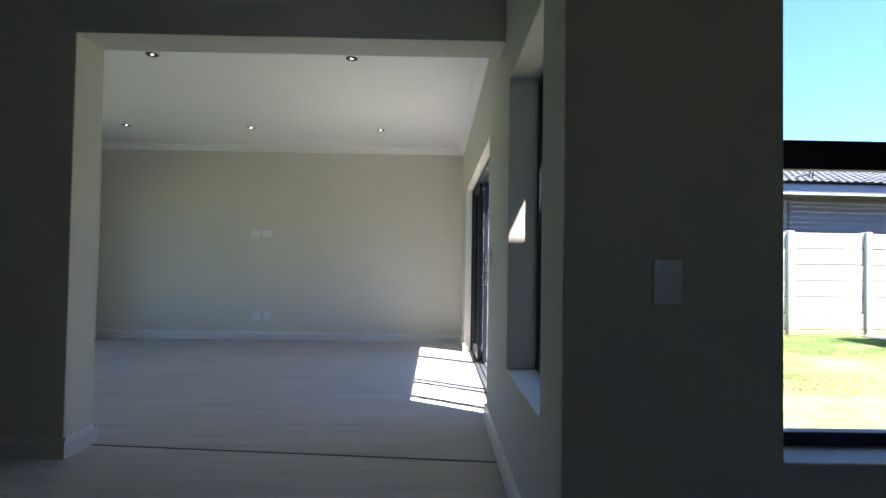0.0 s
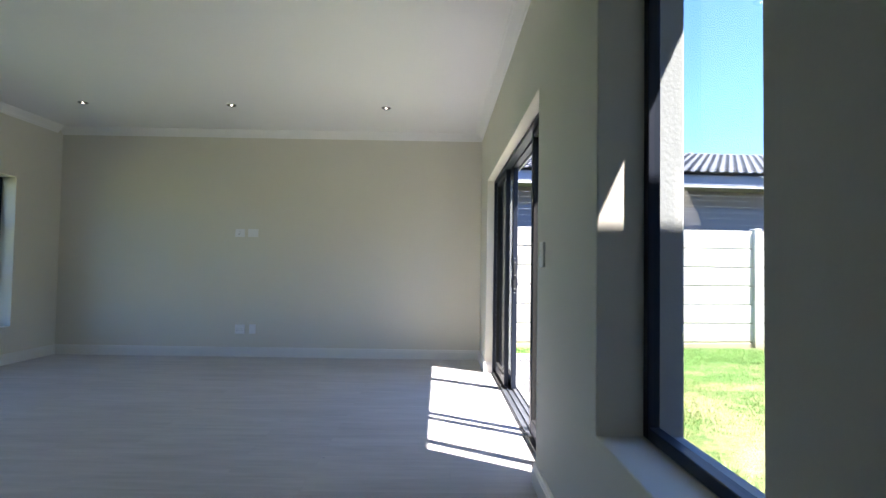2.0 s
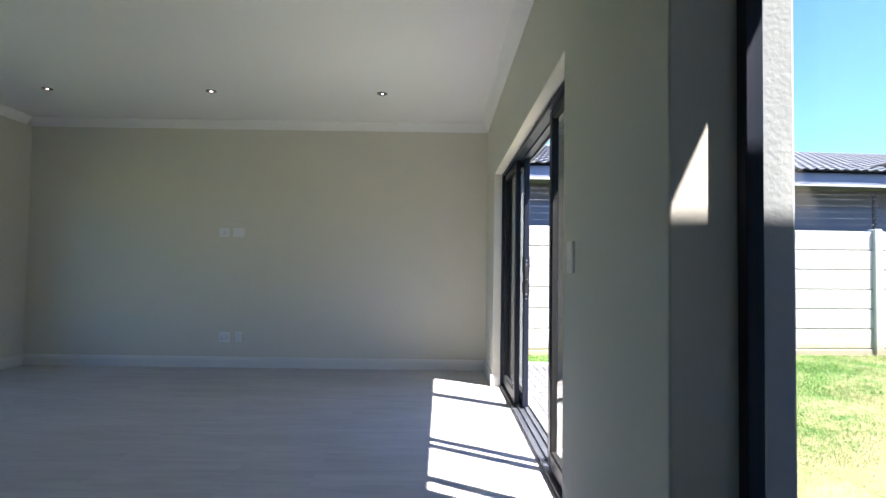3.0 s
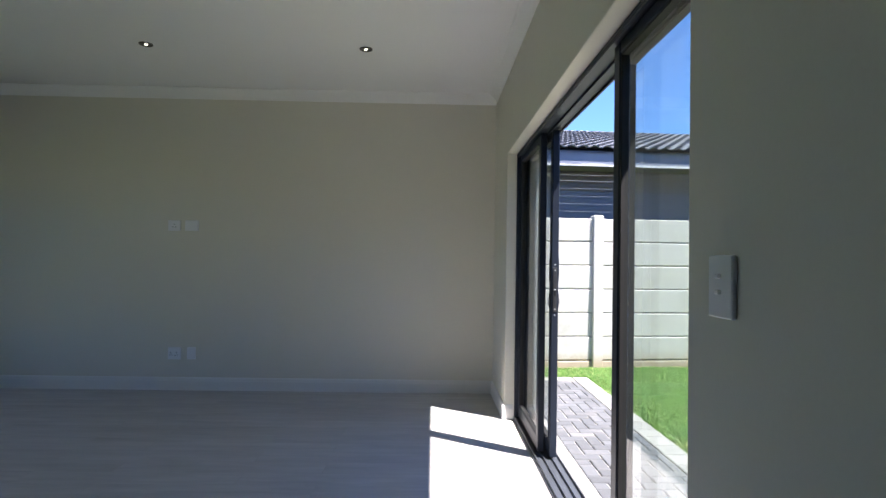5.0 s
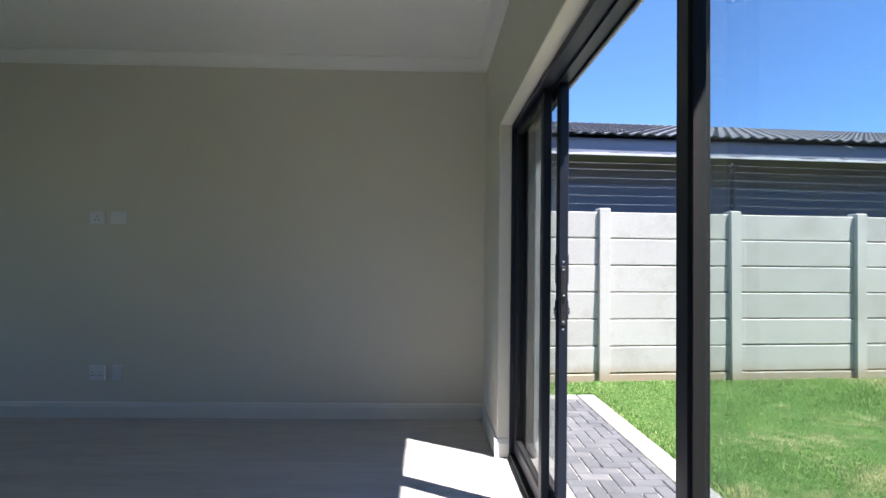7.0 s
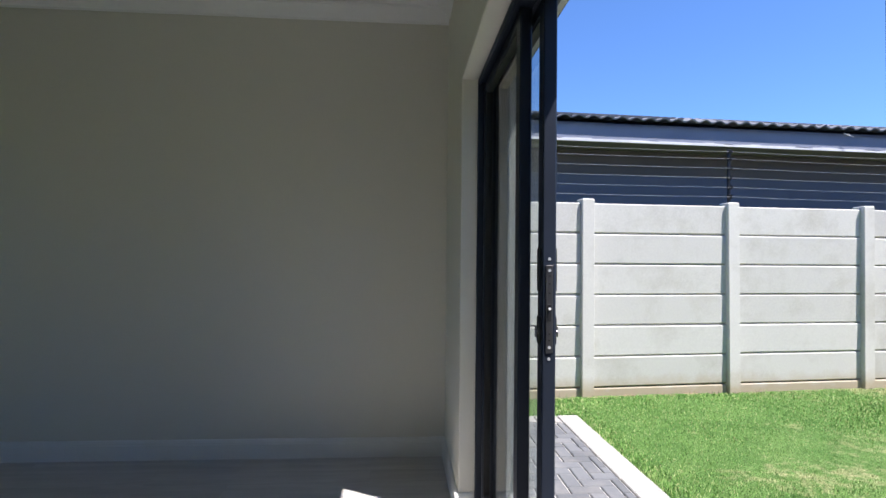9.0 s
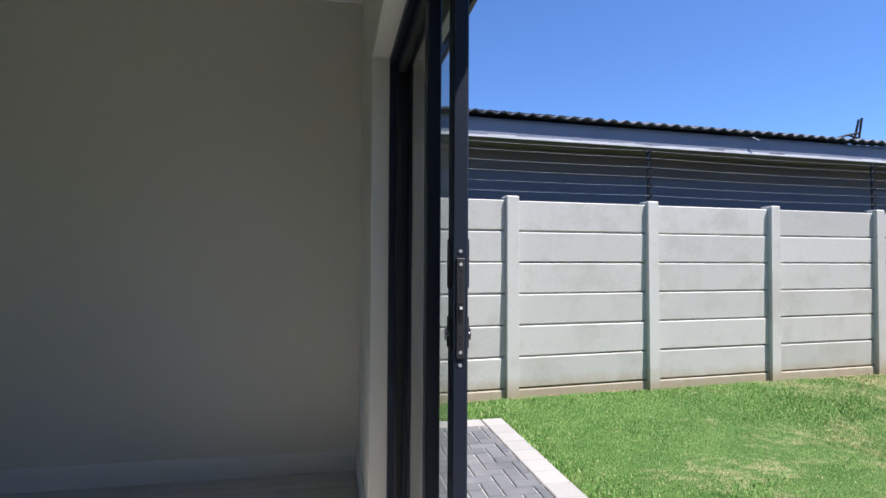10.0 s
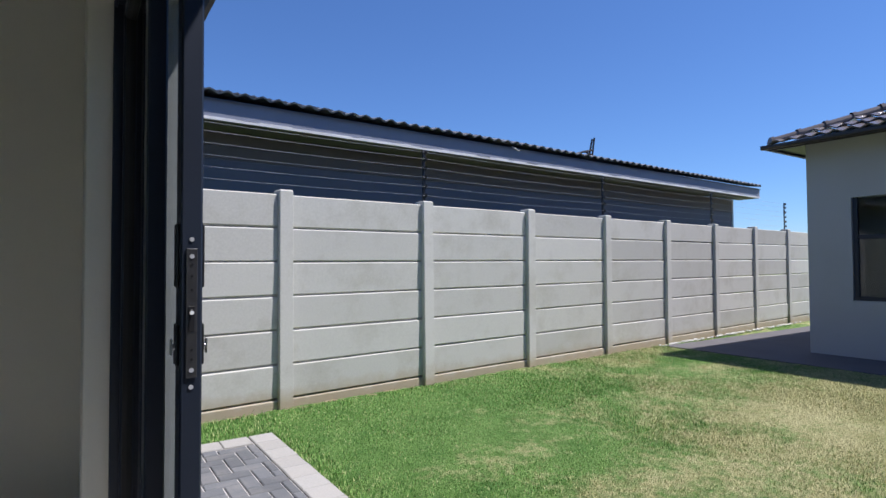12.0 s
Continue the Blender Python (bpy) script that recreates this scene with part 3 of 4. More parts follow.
# ---- wall plates ----
def plate(name, at, w, h, facing, label, category, holes="", toggles=0):
    """A plastic cover on a wall. facing: the turn about z, 0 looks to -y."""
    root = base(name, at, label, category)
    root.rotation_euler = (0, 0, radians(facing))
    bm = bmesh.new()
    softbox(bm, -w / 2, -0.012, -h / 2, w / 2, 0.0, h / 2, 0.003)
    part("cover", bm, M_WHITE, root, "white plastic cover")
    bm = bmesh.new()
    pts = {"one": [(-0.0, 0.012), (-0.012, -0.014), (0.012, -0.014)], "two": [(-0.032, 0.006), (-0.040, -0.018), (-0.020, -0.018), (0.022, 0.006), (0.010, -0.018), (0.034, -0.018)]}.get(holes, [])
    if pts:
        bm.free()
        for x, z in pts:
            bm = bmesh.new()
            cyl(bm, (x, -0.0135, z), (x, -0.0122, z), 0.0045, 8)
            part("socket_hole", bm, M_BLACK, root, "dark round socket hole")
    else:
        bm.free()
    for i in range(toggles):
        z = 0.020 - 0.032 * i
        bm = bmesh.new()
        softbox(bm, -0.008, -0.020, z - 0.004, 0.008, -0.0122, z + 0.006, 0.002)
        part("rocker", bm, M_WHITE, root, "small white rocker switch")
    return root


plate("wall_socket", (-3.042, FAR - 0.0005, 1.551), 0.118, 0.10, 0, "white single socket plate high on the end wall", "wall socket", "one")
plate("blank_plate", (-2.878, FAR - 0.0005, 1.553), 0.128, 0.10, 0, "plain white blank plate beside a high socket", "wall plate")
plate("wall_socket", (-3.012, FAR - 0.0005, 0.344), 0.122, 0.115, 0, "white double socket plate low on the end wall", "wall socket", "two")
plate("blank_plate", (-2.855, FAR - 0.0005, 0.346), 0.080, 0.115, 0, "narrow white blank plate beside a low socket", "wall plate")
plate("light_switch", (-0.0005, 5.188, 1.216), 0.092, 0.128, -90, "white two-lever light switch beside the sliding door", "light switch", toggles=2)
plate("light_switch", (0.322, PIER - 0.0005, 1.107), 0.088, 0.14, 0, "white light switch plate on the dim front room wall", "light switch", toggles=1)


# ---- crumbs on the floor ----
for nm, lab, at, size, mt in (("paint_chip", "tiny white flake of paint on the vinyl floor", (-0.63, 4.52), 0.007, M_WHITE), ("grit", "tiny dark speck of grit on the vinyl floor", (-1.20, 5.72), 0.004, M_BLACK), ("grit", "tiny dark speck of grit on the vinyl floor", (-1.25, 4.95), 0.003, M_BLACK)):
    bm = bmesh.new()
    bmesh.ops.create_icosphere(bm, subdivisions=1, radius=size, matrix=Matrix.Diagonal((1.6, 1.0, 0.3, 1)))
    crumb = part(nm, bm, mt)
    tagged(crumb, lab, "debris")
    crumb.location = (*at, size * 0.28)


# ---- downlights ----
def downlight():
    root = base("ceiling_downlight", (-1.12, 8.27, CEIL), "small round recessed downlight, lit, with a dark ring", "ceiling light", "living room downlights")
    bm = bmesh.new()
    n = 28
    prof = ((0.050, 0.0), (0.050, -0.004), (0.044, -0.007), (0.030, -0.004), (0.028, 0.0))
    rings = [[bm.verts.new((r * math.cos(2 * math.pi * i / n), r * math.sin(2 * math.pi * i / n), z)) for i in range(n)] for r, z in prof]
    for a, b in zip(rings, rings[1:]):
        for i in range(n):
            bm.faces.new((a[i], a[(i + 1) % n], b[(i + 1) % n], b[i]))
    part("ring", bm, mat("dark_bronze_ring", (0.05, 0.045, 0.04), 0.35, 0.6), root, "dark metal ring")
    bm = bmesh.new()
    cyl(bm, (0, 0, -0.0032), (0, 0, -0.0005), 0.0295, 24)
    part("diffuser", bm, mat("lamp_reflector", (0.35, 0.33, 0.3), 0.25, 0.5), root, "grey reflector")
    bm = bmesh.new()
    for dx, dy in ((-0.006, 0), (0.006, 0), (0, 0.006), (0, -0.006)):
        cyl(bm, (dx, dy, -0.0050), (dx, dy, -0.0034), 0.0055, 10)
    part("bulb", bm, M_LED, root, "glowing warm white lamp")
    return root


dl = downlight()
for x in (-1.12, -2.77, -4.35):
    for y in (5.79, 8.27):
        if (x, y) != (-1.12, 8.27):
            copy_thing(dl, pose(x, y, CEIL))

# ---- outside: ground and lawn ----
bm = bmesh.new()
R = 600.0
q = [bm.verts.new(p) for p in ((-R, -R, GROUND - 0.02), (R, -R, GROUND - 0.02), (R, R, GROUND - 0.02), (-R, R, GROUND - 0.02))]
bm.faces.new(q)
part("ground", bm, M_LAWN, label="level ground under the houses and garden", kind="structure")
ANG = radians(4.68)
CA, SA = math.cos(ANG), math.sin(ANG)
FX, FY = 1.561, 11.269
BAY = 1.598
RISE = math.atan(0.0059 / BAY)


def fence_pt(s, off=0.0, z=0.0):
    """A point s metres along the fence from its reference post, off metres behind its face."""
    return Vector((FX + CA * s - SA * off, FY + SA * s + CA * off, z))


rng = random.Random(4)
bm = bmesh.new()
nx, ny = 90, 74
grid = []
for j in range(ny + 1):
    row = []
    for i in range(nx + 1):
        x = 0.3 + 8.4 * i / nx
        y0, y1 = 3.2, fence_pt((x - FX) / CA, 0.02).y
        y = y0 + (y1 - y0) * j / ny
        z = GROUND + 0.012 * noise.noise(Vector((x * 0.9, y * 0.9, 0))) + 0.004 * noise.noise(Vector((x * 7, y * 7, 3)))
        if x < 1.36 or y < 3.3:
            z = GROUND - 0.012
        row.append(bm.verts.new((x, y, z)))
    grid.append(row)
for j in range(ny):
    for i in range(nx):
        bm.faces.new((grid[j][i], grid[j][i + 1], grid[j + 1][i + 1], grid[j + 1][i]))
part("lawn", bm, M_LAWN, label="mown lawn, green by the fence and straw-dry in the middle", kind="structure")


def inside_lawn(x, y):
    if x > 7.66 or (x < 1.25 and y < 10.62) or x < 0.2 or y < 3.25:
        return False
    return y < fence_pt((x - FX) / CA, -0.02).y


def blades():
    v, f = [], []
    k = 0
    for n, x0, x1, y0, y1, h0, h1 in ((6000, 0.2, 1.26, 10.61, 11.3, 0.010, 0.030), (330000, 1.2, 7.6, 6.6, 11.8, 0.008, 0.020), (30000, 1.2, 7.6, 3.3, 6.6, 0.008, 0.020), (5000, 1.19, 7.6, 11.05, 11.8, 0.02, 0.055), (6000, 1.245, 1.32, 3.3, 10.65, 0.012, 0.035)):
        for _ in range(n):
            x, y = rng.uniform(x0, x1), rng.uniform(y0, y1)
            if not inside_lawn(x, y):
                continue
            a, h, w = rng.uniform(0, 6.283), rng.uniform(h0, h1), rng.uniform(0.0011, 0.0034)
            lean = rng.uniform(0.2, 1.1) * h
            c, s = math.cos(a), math.sin(a)
            z = GROUND - 0.006
            v += [(x - s * w, y + c * w, z), (x + s * w, y - c * w, z), (x + c * lean, y + s * lean, z + h + 0.006)]
            f.append((k, k + 1, k + 2))
            k += 3
    me = bpy.data.meshes.new("grass")
    me.from_pydata(v, [], f)
    me.materials.append(M_BLADE)
    return tagged(new("grass", me), "short green and straw-dry grass blades of the lawn", "grass", kind="stuff")


blades()

# ---- paved path ----
P0, P1, PEND = 0.30, 1.25, 10.60
bm = bmesh.new()
box(bm, P0, 3.2, GROUND - 0.07, P1, PEND, GROUND - 0.006)
box(bm, -6.0, FAR + 0.30, GROUND - 0.07, P0, PEND, GROUND - 0.006)
bed = part("pavement", bm, M_SAND, label="sandy bed and joints of the paved path round the house", kind="structure")


def piece(w, l, h, r=0.006):
    bm = bmesh.new()
    a = [(-w, -l), (w, -l), (w, l), (-w, l)]
    lo = [bm.verts.new((x / 2, y / 2, -0.03)) for x, y in a]
    mi = [bm.verts.new((x / 2, y / 2, h - r)) for x, y in a]
    hi = [bm.verts.new((x / 2 * (1 - 2 * r / w), y / 2 * (1 - 2 * r / l), h)) for x, y in a]
    bm.faces.new(hi)
    for p, q in ((lo, mi), (mi, hi)):
        for i in range(4):
            bm.faces.new((p[i], p[(i + 1) % 4], q[(i + 1) % 4], q[i]))
    return bm


def lay(name, me, x, y, z, turn, parent):
    ob = new(name, me)
    ob.parent = parent
    ob.location = (x, y, z + rng.uniform(-0.0015, 0.0015))
    ob.rotation_euler = (rng.uniform(-0.006, 0.006), rng.uniform(-0.006, 0.006), turn + rng.uniform(-0.01, 0.01))
    return ob


me_paver = mesh_of("paver", piece(0.092, 0.192, 0.004), M_PAVER)
me_half = mesh_of("paver_half", piece(0.094, 0.094, 0.004), M_PAVER)
me_border = mesh_of("border_paver", piece(0.178, 0.196, 0.007), M_BORDER)
me_strip = mesh_of("strip_paver", piece(0.10, 0.30, 0.007), M_BORDER)


def herringbone(x0, x1, y0, y1):
    """Pavers of 100 by 200 mm in right-angled herringbone."""
    rest = []
    u = 0.10
    for i in range(-60, 160):
        for j in range(-60, 160):
            # one upright and one lying paver repeat on the lattice (1,1), (2,-2)
            ox, oy = x0 + u * (i + 2 * j), y0 + u * (i - 2 * j)
            for cx, cy, turn in ((ox + 0.05, oy + 0.10, 0.0), (ox + 0.20, oy + 0.05, math.pi / 2)):
                w, l = (0.05, 0.1) if turn == 0 else (0.1, 0.05)
                ax0, ax1, ay0, ay1 = max(cx - w, x0), min(cx + w, x1), max(cy - l, y0), min(cy + l, y1)
                if ax1 - ax0 < 0.03 or ay1 - ay0 < 0.03:
                    continue
                full = ax1 - ax0 > 2 * w - 1e-4 and ay1 - ay0 > 2 * l - 1e-4
                rest.append(((ax0 + ax1) / 2, (ay0 + ay1) / 2, ax1 - ax0, ay1 - ay0, turn, full))
    rest.sort(key=lambda r: -r[1])
    return rest


hb = herringbone(0.40, 1.06, 3.2, 10.41)
near = [r for r in hb if r[1] > 6.6][:300]
for x, y, w, l, turn, full in near:
    if full:
        lay("paver", me_paver, x, y, GROUND, turn, bed)
    elif abs(w - l) < 0.01:
        lay("paver", me_half, x, y, GROUND, 0, bed)
    else:
        ob = lay("paver", mesh_of("paver_cut", piece(w - 0.006, l - 0.006, 0.004), M_PAVER), x, y, GROUND, 0, bed)
bm = bmesh.new()
for x, y, w, l, turn, full in hb:
    if (x, y, w, l, turn, full) in near[-1:] or y <= near[-1][1]:
        box(bm, x - w / 2 + 0.003, y - l / 2 + 0.003, GROUND - 0.03, x + w / 2 - 0.003, y + l / 2 - 0.003, GROUND + 0.003)
tagged(part("paving_far", bm, M_PAVER), "grey herringbone clay pavers further along the path", "paving", kind="stuff")
for k in range(36):
    lay("border_paver", me_border, 1.155, PEND - 0.10 - 0.2 * k, GROUND, 0, bed)
for k in range(24):
    lay("strip_paver", me_strip, 0.351, PEND - 0.35 - 0.305 * k, GROUND, 0, bed)
for k in range(34):
    lay("border_paver", me_border, 0.955 - 0.2 * k, PEND - 0.092, GROUND, math.pi / 2, bed)

# ---- precast concrete fence ----
fence = base("precast_fence", (FX, FY, GROUND), "grey precast concrete slab fence with slotted posts", "fence")
fence.rotation_euler = (0, -RISE, ANG)
bm = bmesh.new()
pw, pd, ph = 0.066, 0.125, 1.962
lo = [(-pw, -0.010), (-pw + 0.006, -0.022), (pw - 0.006, -0.022), (pw, -0.010), (pw, pd), (-pw, pd)]
a = [bm.verts.new((x, y, -0.3)) for x, y in lo]
b = [bm.verts.new((x, y, ph - 0.012)) for x, y in lo]
c = [bm.verts.new((x * 0.88, 0.045 + (y - 0.045) * 0.88, ph)) for x, y in lo]
for p, q in ((a, b), (b, c)):
    for i in range(6):
        bm.faces.new((p[i], p[(i + 1) % 6], q[(i + 1) % 6], q[i]))
bm.faces.new(c)
me_post = mesh_of("post", bm, M_FENCE)
bm = bmesh.new()
H = 0.3075
prof = [(0.092, 0.003), (0.072, 0.003), (0.046, 0.020), (0.041, H - 0.012), (0.047, H - 0.003), (0.092, H - 0.004)]
xs = (-0.738, -0.730, 0.730, 0.738)
ring = []
for i, x in enumerate(xs):
    inset = 0.006 if i in (0, 3) else 0
    ring.append([bm.verts.new((x, y + (inset if y < 0.06 else 0), z)) for y, z in prof])
for r0, r1 in zip(ring, ring[1:]):
    for i in range(6):
        bm.faces.new((r0[i], r0[(i + 1) % 6], r1[(i + 1) % 6], r1[i]))
bm.faces.new(ring[0])
bm.faces.new(ring[-1][::-1])
me_slab = mesh_of("slab", bm, M_FENCE)
for k in range(-6, 10):
    ob = new("post", me_post)
    ob.parent = fence
    ob.location = (BAY * k, rng.uniform(-0.004, 0.004), rng.uniform(-0.006, 0.006))
    ob.rotation_euler = (rng.uniform(-0.004, 0.004), rng.uniform(-0.004, 0.004), 0)
    for j in range(-1, 6):
        ob = new("slab", me_slab)
        ob.parent = fence
        ob.location = (BAY * (k + 0.5), rng.uniform(-0.026, -0.017), 0.080 + H * j + rng.uniform(-0.002, 0.002))
        ob.rotation_euler = (rng.uniform(-0.012, 0.012), rng.uniform(-0.002, 0.002), rng.uniform(-0.003, 0.003))

bm = bmesh.new()
for k in range(120):
    s = -7.0 + 0.13 * k
    p = fence_pt(s + rng.uniform(-0.05, 0.05), rng.uniform(-0.05, 0.01), GROUND - 0.004)
    bmesh.ops.create_icosphere(bm, subdivisions=1, radius=rng.uniform(0.015, 0.04), matrix=Matrix.Translation(p) @ Matrix.Diagonal((2.4, 1.0, 0.35, 1)))
tagged(part("soil", bm, M_SOIL), "clods of dry brown soil at the foot of the fence", "soil", kind="stuff")

bm = bmesh.new()
for k in range(170):
    s = rng.uniform(6.0, 11.5)
    p = fence_pt(s, rng.uniform(-0.11, -0.02), GROUND + 0.012)
    bmesh.ops.create_icosphere(bm, subdivisions=1, radius=rng.uniform(0.010, 0.026), matrix=Matrix.Translation(p) @ Matrix.Rotation(rng.uniform(0, 3), 4, "Z") @ Matrix.Diagonal((1.5, 1.0, 0.7, 1)))
tagged(part("gravel", bm, mottled("pale_rubble", (0.55, 0.54, 0.51), 0.9, 0.15, 5, 80, 0.5)), "pale broken mortar and small stones at the fence foot", "gravel", kind="stuff")

# ---- electric fence ----
ef = base("electric_fence", fence_pt(BAY, 0.08, 1.875), "thin wires on black stand-offs above the concrete fence", "electric fence")
ef.rotation_euler = (0, -RISE, ANG)
WZ = (0.075, 0.175, 0.275, 0.375, 0.475, 0.55)
bm = bmesh.new()
softbox(bm, -0.017, -0.008, -0.12, 0.017, 0.008, 0.575, 0.002)
me_rod = mesh_of("stand_off", bm, M_BLACK)
bm = bmesh.new()
cyl(bm, (0, -0.006, 0), (0, -0.034, -0.006), 0.018, 8, 0.026)
cyl(bm, (0, -0.034, -0.006), (0, -0.044, -0.006), 0.008, 8)
me_ins = mesh_of("insulator", bm, M_BLACK)
for k in range(-3, 4):
    rod = new("stand_off", me_rod)
    rod.parent = ef
    rod.location = (2 * BAY * k, 0, 0)
    for z in WZ:
        ins = new("insulator", me_ins)
        ins.parent = rod
        ins.location = (0, 0, z)
for z in WZ:
    bm = bmesh.new()
    rings = []
    for i in range(-12, 13):
        u = i / 4
        f = u - math.floor(u)
        c = Vector((2 * BAY * u, -0.038, z - 0.006 - 0.048 * f * (1 - f)))
        rings.append([bm.verts.new(c + Vector((0, 0.0014 * math.cos(a), 0.0014 * math.sin(a)))) for a in (0.8, 2.37, 3.94, 5.5)])
    for r0, r1 in zip(rings, rings[1:]):
        for i in range(4):
            bm.faces.new((r0[i], r0[(i + 1) % 4], r1[(i + 1) % 4], r1[i]))
    part("wire", bm, M_WIRE, ef, "taut galvanised wire")

# ---- neighbour's house ----
nb = base("neighbour_house", (5.45, 12.77, GROUND), "long low neighbouring house with dark walls and a grey tiled roof", "house")
nb.rotation_euler = (0, 0, radians(3.3))
NL, NR = -12.0, 8.2
EZ = 2.980 - GROUND
SL = 0.285
bm = bmesh.new()
box(bm, NL + 0.6, 0.50, -0.05, NR - 0.32, 9.6, EZ - 0.24)
part("wall", bm, M_NB_WALL, nb, "dark blue-grey painted wall")
bm = bmesh.new()
box(bm, NL + 0.6, 0.488, EZ - 0.56, NR - 0.32, 0.499, EZ - 0.24)
part("band", bm, M_NB_BAND, nb, "brownish band under the eave")
bm = bmesh.new()
softbox(bm, NR - 0.36, 0.478, -0.05, NR - 0.305, 0.56, EZ - 0.25, 0.004)
part("downpipe", bm, M_EDGE, nb, "pale corner pipe")
bm = bmesh.new()
box(bm, NL + 0.01, 0.03, EZ - 0.235, NR - 0.01, 0.499, EZ - 0.20)
part("soffit", bm, M_NB_BAND, nb, "brownish soffit board")
bm = bmesh.new()
softbox(bm, NL, 0.0, EZ - 0.205, NR, 0.028, EZ - 0.005, 0.003)
box(bm, NR - 0.03, 0.0285, EZ - 0.205, NR - 0.002, 0.60, EZ - 0.005)
part("fascia", bm, M_FASCIA, nb, "blue-grey painted fascia board")
bm = bmesh.new()
for k in range(160):
    x0 = NL + (NR - NL) * k / 160
    x1 = NL + (NR - NL) * (k + 1) / 160
    d = rng.uniform(-0.006, 0.008)
    box(bm, x0, -0.006 - 0.001 * (k % 2), EZ - 0.236, x1, 0.026, EZ - 0.204 + 0.016 * noise.noise(Vector((k * 0.37, 0, 0))) + 0.4 * d)
part("fascia_edge", bm, M_EDGE, nb, "ragged white painted lower edge of the fascia")


def tile(wave, length, thick=0.018, nseg=12, amp=0.036):
    """A concrete roof tile with two rolls, its nose to -y and its head raised along the slope."""
    bm = bmesh.new()
    rows = []
    for y in (0.0, length):
        rows.append([[bm.verts.new((wave * i / nseg, y, amp * (0.5 - 0.5 * math.cos(4 * math.pi * i / nseg)) + t + (0.042 if y == 0 else 0.0))) for i in range(nseg + 1)] for t in (0.0, thick)])
    for t in (0, 1):
        for i in range(nseg):
            bm.faces.new((rows[0][t][i], rows[0][t][i + 1], rows[1][t][i + 1], rows[1][t][i]))
    for r in rows:
        for i in range(nseg):
            bm.faces.new((r[0][i], r[0][i + 1], r[1][i + 1], r[1][i]))
    return bm


TW, TL = 0.37, 0.36
me_tile = mesh_of("roof_tile", tile(TW + 0.004, TL), M_TILE)
tilt = math.atan(SL)
roof = new("roof")
roof.parent = nb
roof.location = (0, -0.03, EZ - 0.012)
tagged(roof, "grey profiled concrete tile roof")
rows_n = 17
cols = int((NR - NL - 0.1) / TW)
rest_v, rest_f, kk = [], [], 0
for r in range(rows_n):
    for cidx in range(cols):
        x = NR - 0.05 - TW * (cidx + 1)
        y, z = r * 0.32 * math.cos(tilt), r * 0.32 * math.sin(tilt)
        if r < 6 and x > -7.0:
            ob = new("roof_tile", me_tile)
            ob.parent = roof
            ob.location = (x, y - 0.02, z + rng.uniform(-0.002, 0.003))
            ob.rotation_euler = (tilt, 0, rng.uniform(-0.004, 0.004))
        else:
            mm = Matrix.Translation((x, y - 0.02, z)) @ Matrix.Rotation(tilt, 4, "X")
            for v in me_tile.vertices:
                rest_v.append(tuple(mm @ v.co))
            for p in me_tile.polygons:
                rest_f.append(tuple(kk + i for i in p.vertices))
            kk += len(me_tile.vertices)
me = bpy.data.meshes.new("upper_tiles")
me.from_pydata(rest_v, [], rest_f)
me.materials.append(M_TILE)
ob = new("upper_tiles", me)
ob.parent = roof
tagged(ob, "upper courses of grey roof tiles", kind="stuff")
yr = rows_n * 0.32 * math.cos(tilt)
zr = rows_n * 0.32 * math.sin(tilt)
for k in range(int((NR - NL) / 0.38)):
    x = NL + 0.38 * k
    n = 8
    bm = bmesh.new()
    for q0, q1, rr in ((x, x + 0.40, 0.10),):
        vs = [[bm.verts.new((q, yr + rr * math.cos(math.pi * i / n), zr - 0.02 + (rr + (0.012 if q == q0 else 0)) * math.sin(math.pi * i / n))) for i in range(n + 1)] for q in (q0, q1)]
        for i in range(n):
            bm.faces.new((vs[0][i], vs[0][i + 1], vs[1][i + 1], vs[1][i]))
    part("ridge_tile", bm, M_TILE, roof)
bm = bmesh.new()
v = [bm.verts.new(p) for p in ((NL, 0.0, -0.012), (NR, 0.0, -0.012), (NR, yr, zr - 0.02), (NL, yr, zr - 0.02), (NL, 2 * yr, -0.012), (NR, 2 * yr, -0.012))]
bm.faces.new((v[0], v[1], v[2], v[3]))
bm.faces.new((v[3], v[2], v[5], v[4]))
bm.faces.new((v[1], v[5], v[2]))
bm.faces.new((v[0], v[3], v[4]))
part("roof_deck", bm, M_TILE, roof, "dark roof underlay and back slope")
# the bent bracket on the roof and the chipped tile
ant = base("roof_antenna", (7.66, 13.25, 3.04), "small bent black aerial bracket lying on the tiled roof", "aerial")
bm = bmesh.new()
for p, q in (((-0.22, 0, 0.07), (-0.02, 0, 0.13)), ((-0.02, 0, 0.13), (0.10, 0, 0.10)), ((0.06, 0, 0.08), (0.12, 0, 0.30)), ((0.12, 0, 0.10), (0.16, 0, 0.32)), ((-0.05, 0, 0.12), (0.12, 0, 0.16)), ((-0.1, 0, 0.0), (-0.1, 0, 0.11)), ((0.09, 0.03, 0.02), (0.09, 0, 0.10))):
    cyl(bm, [1.45 * c for c in p], [1.45 * c for c in q], 0.017, 8)
part("bracket", bm, M_BLACK, ant, "bent black tubes")
chip = base("mortar_chip", (5.55, 12.74, 2.925), "white mortar streak on a tile nose", "mortar")
bm = bmesh.new()
cyl(bm, (-0.06, 0, 0.05), (0.05, -0.03, 0.0), 0.010, 6, 0.005)
part("chip", bm, M_EDGE, chip)

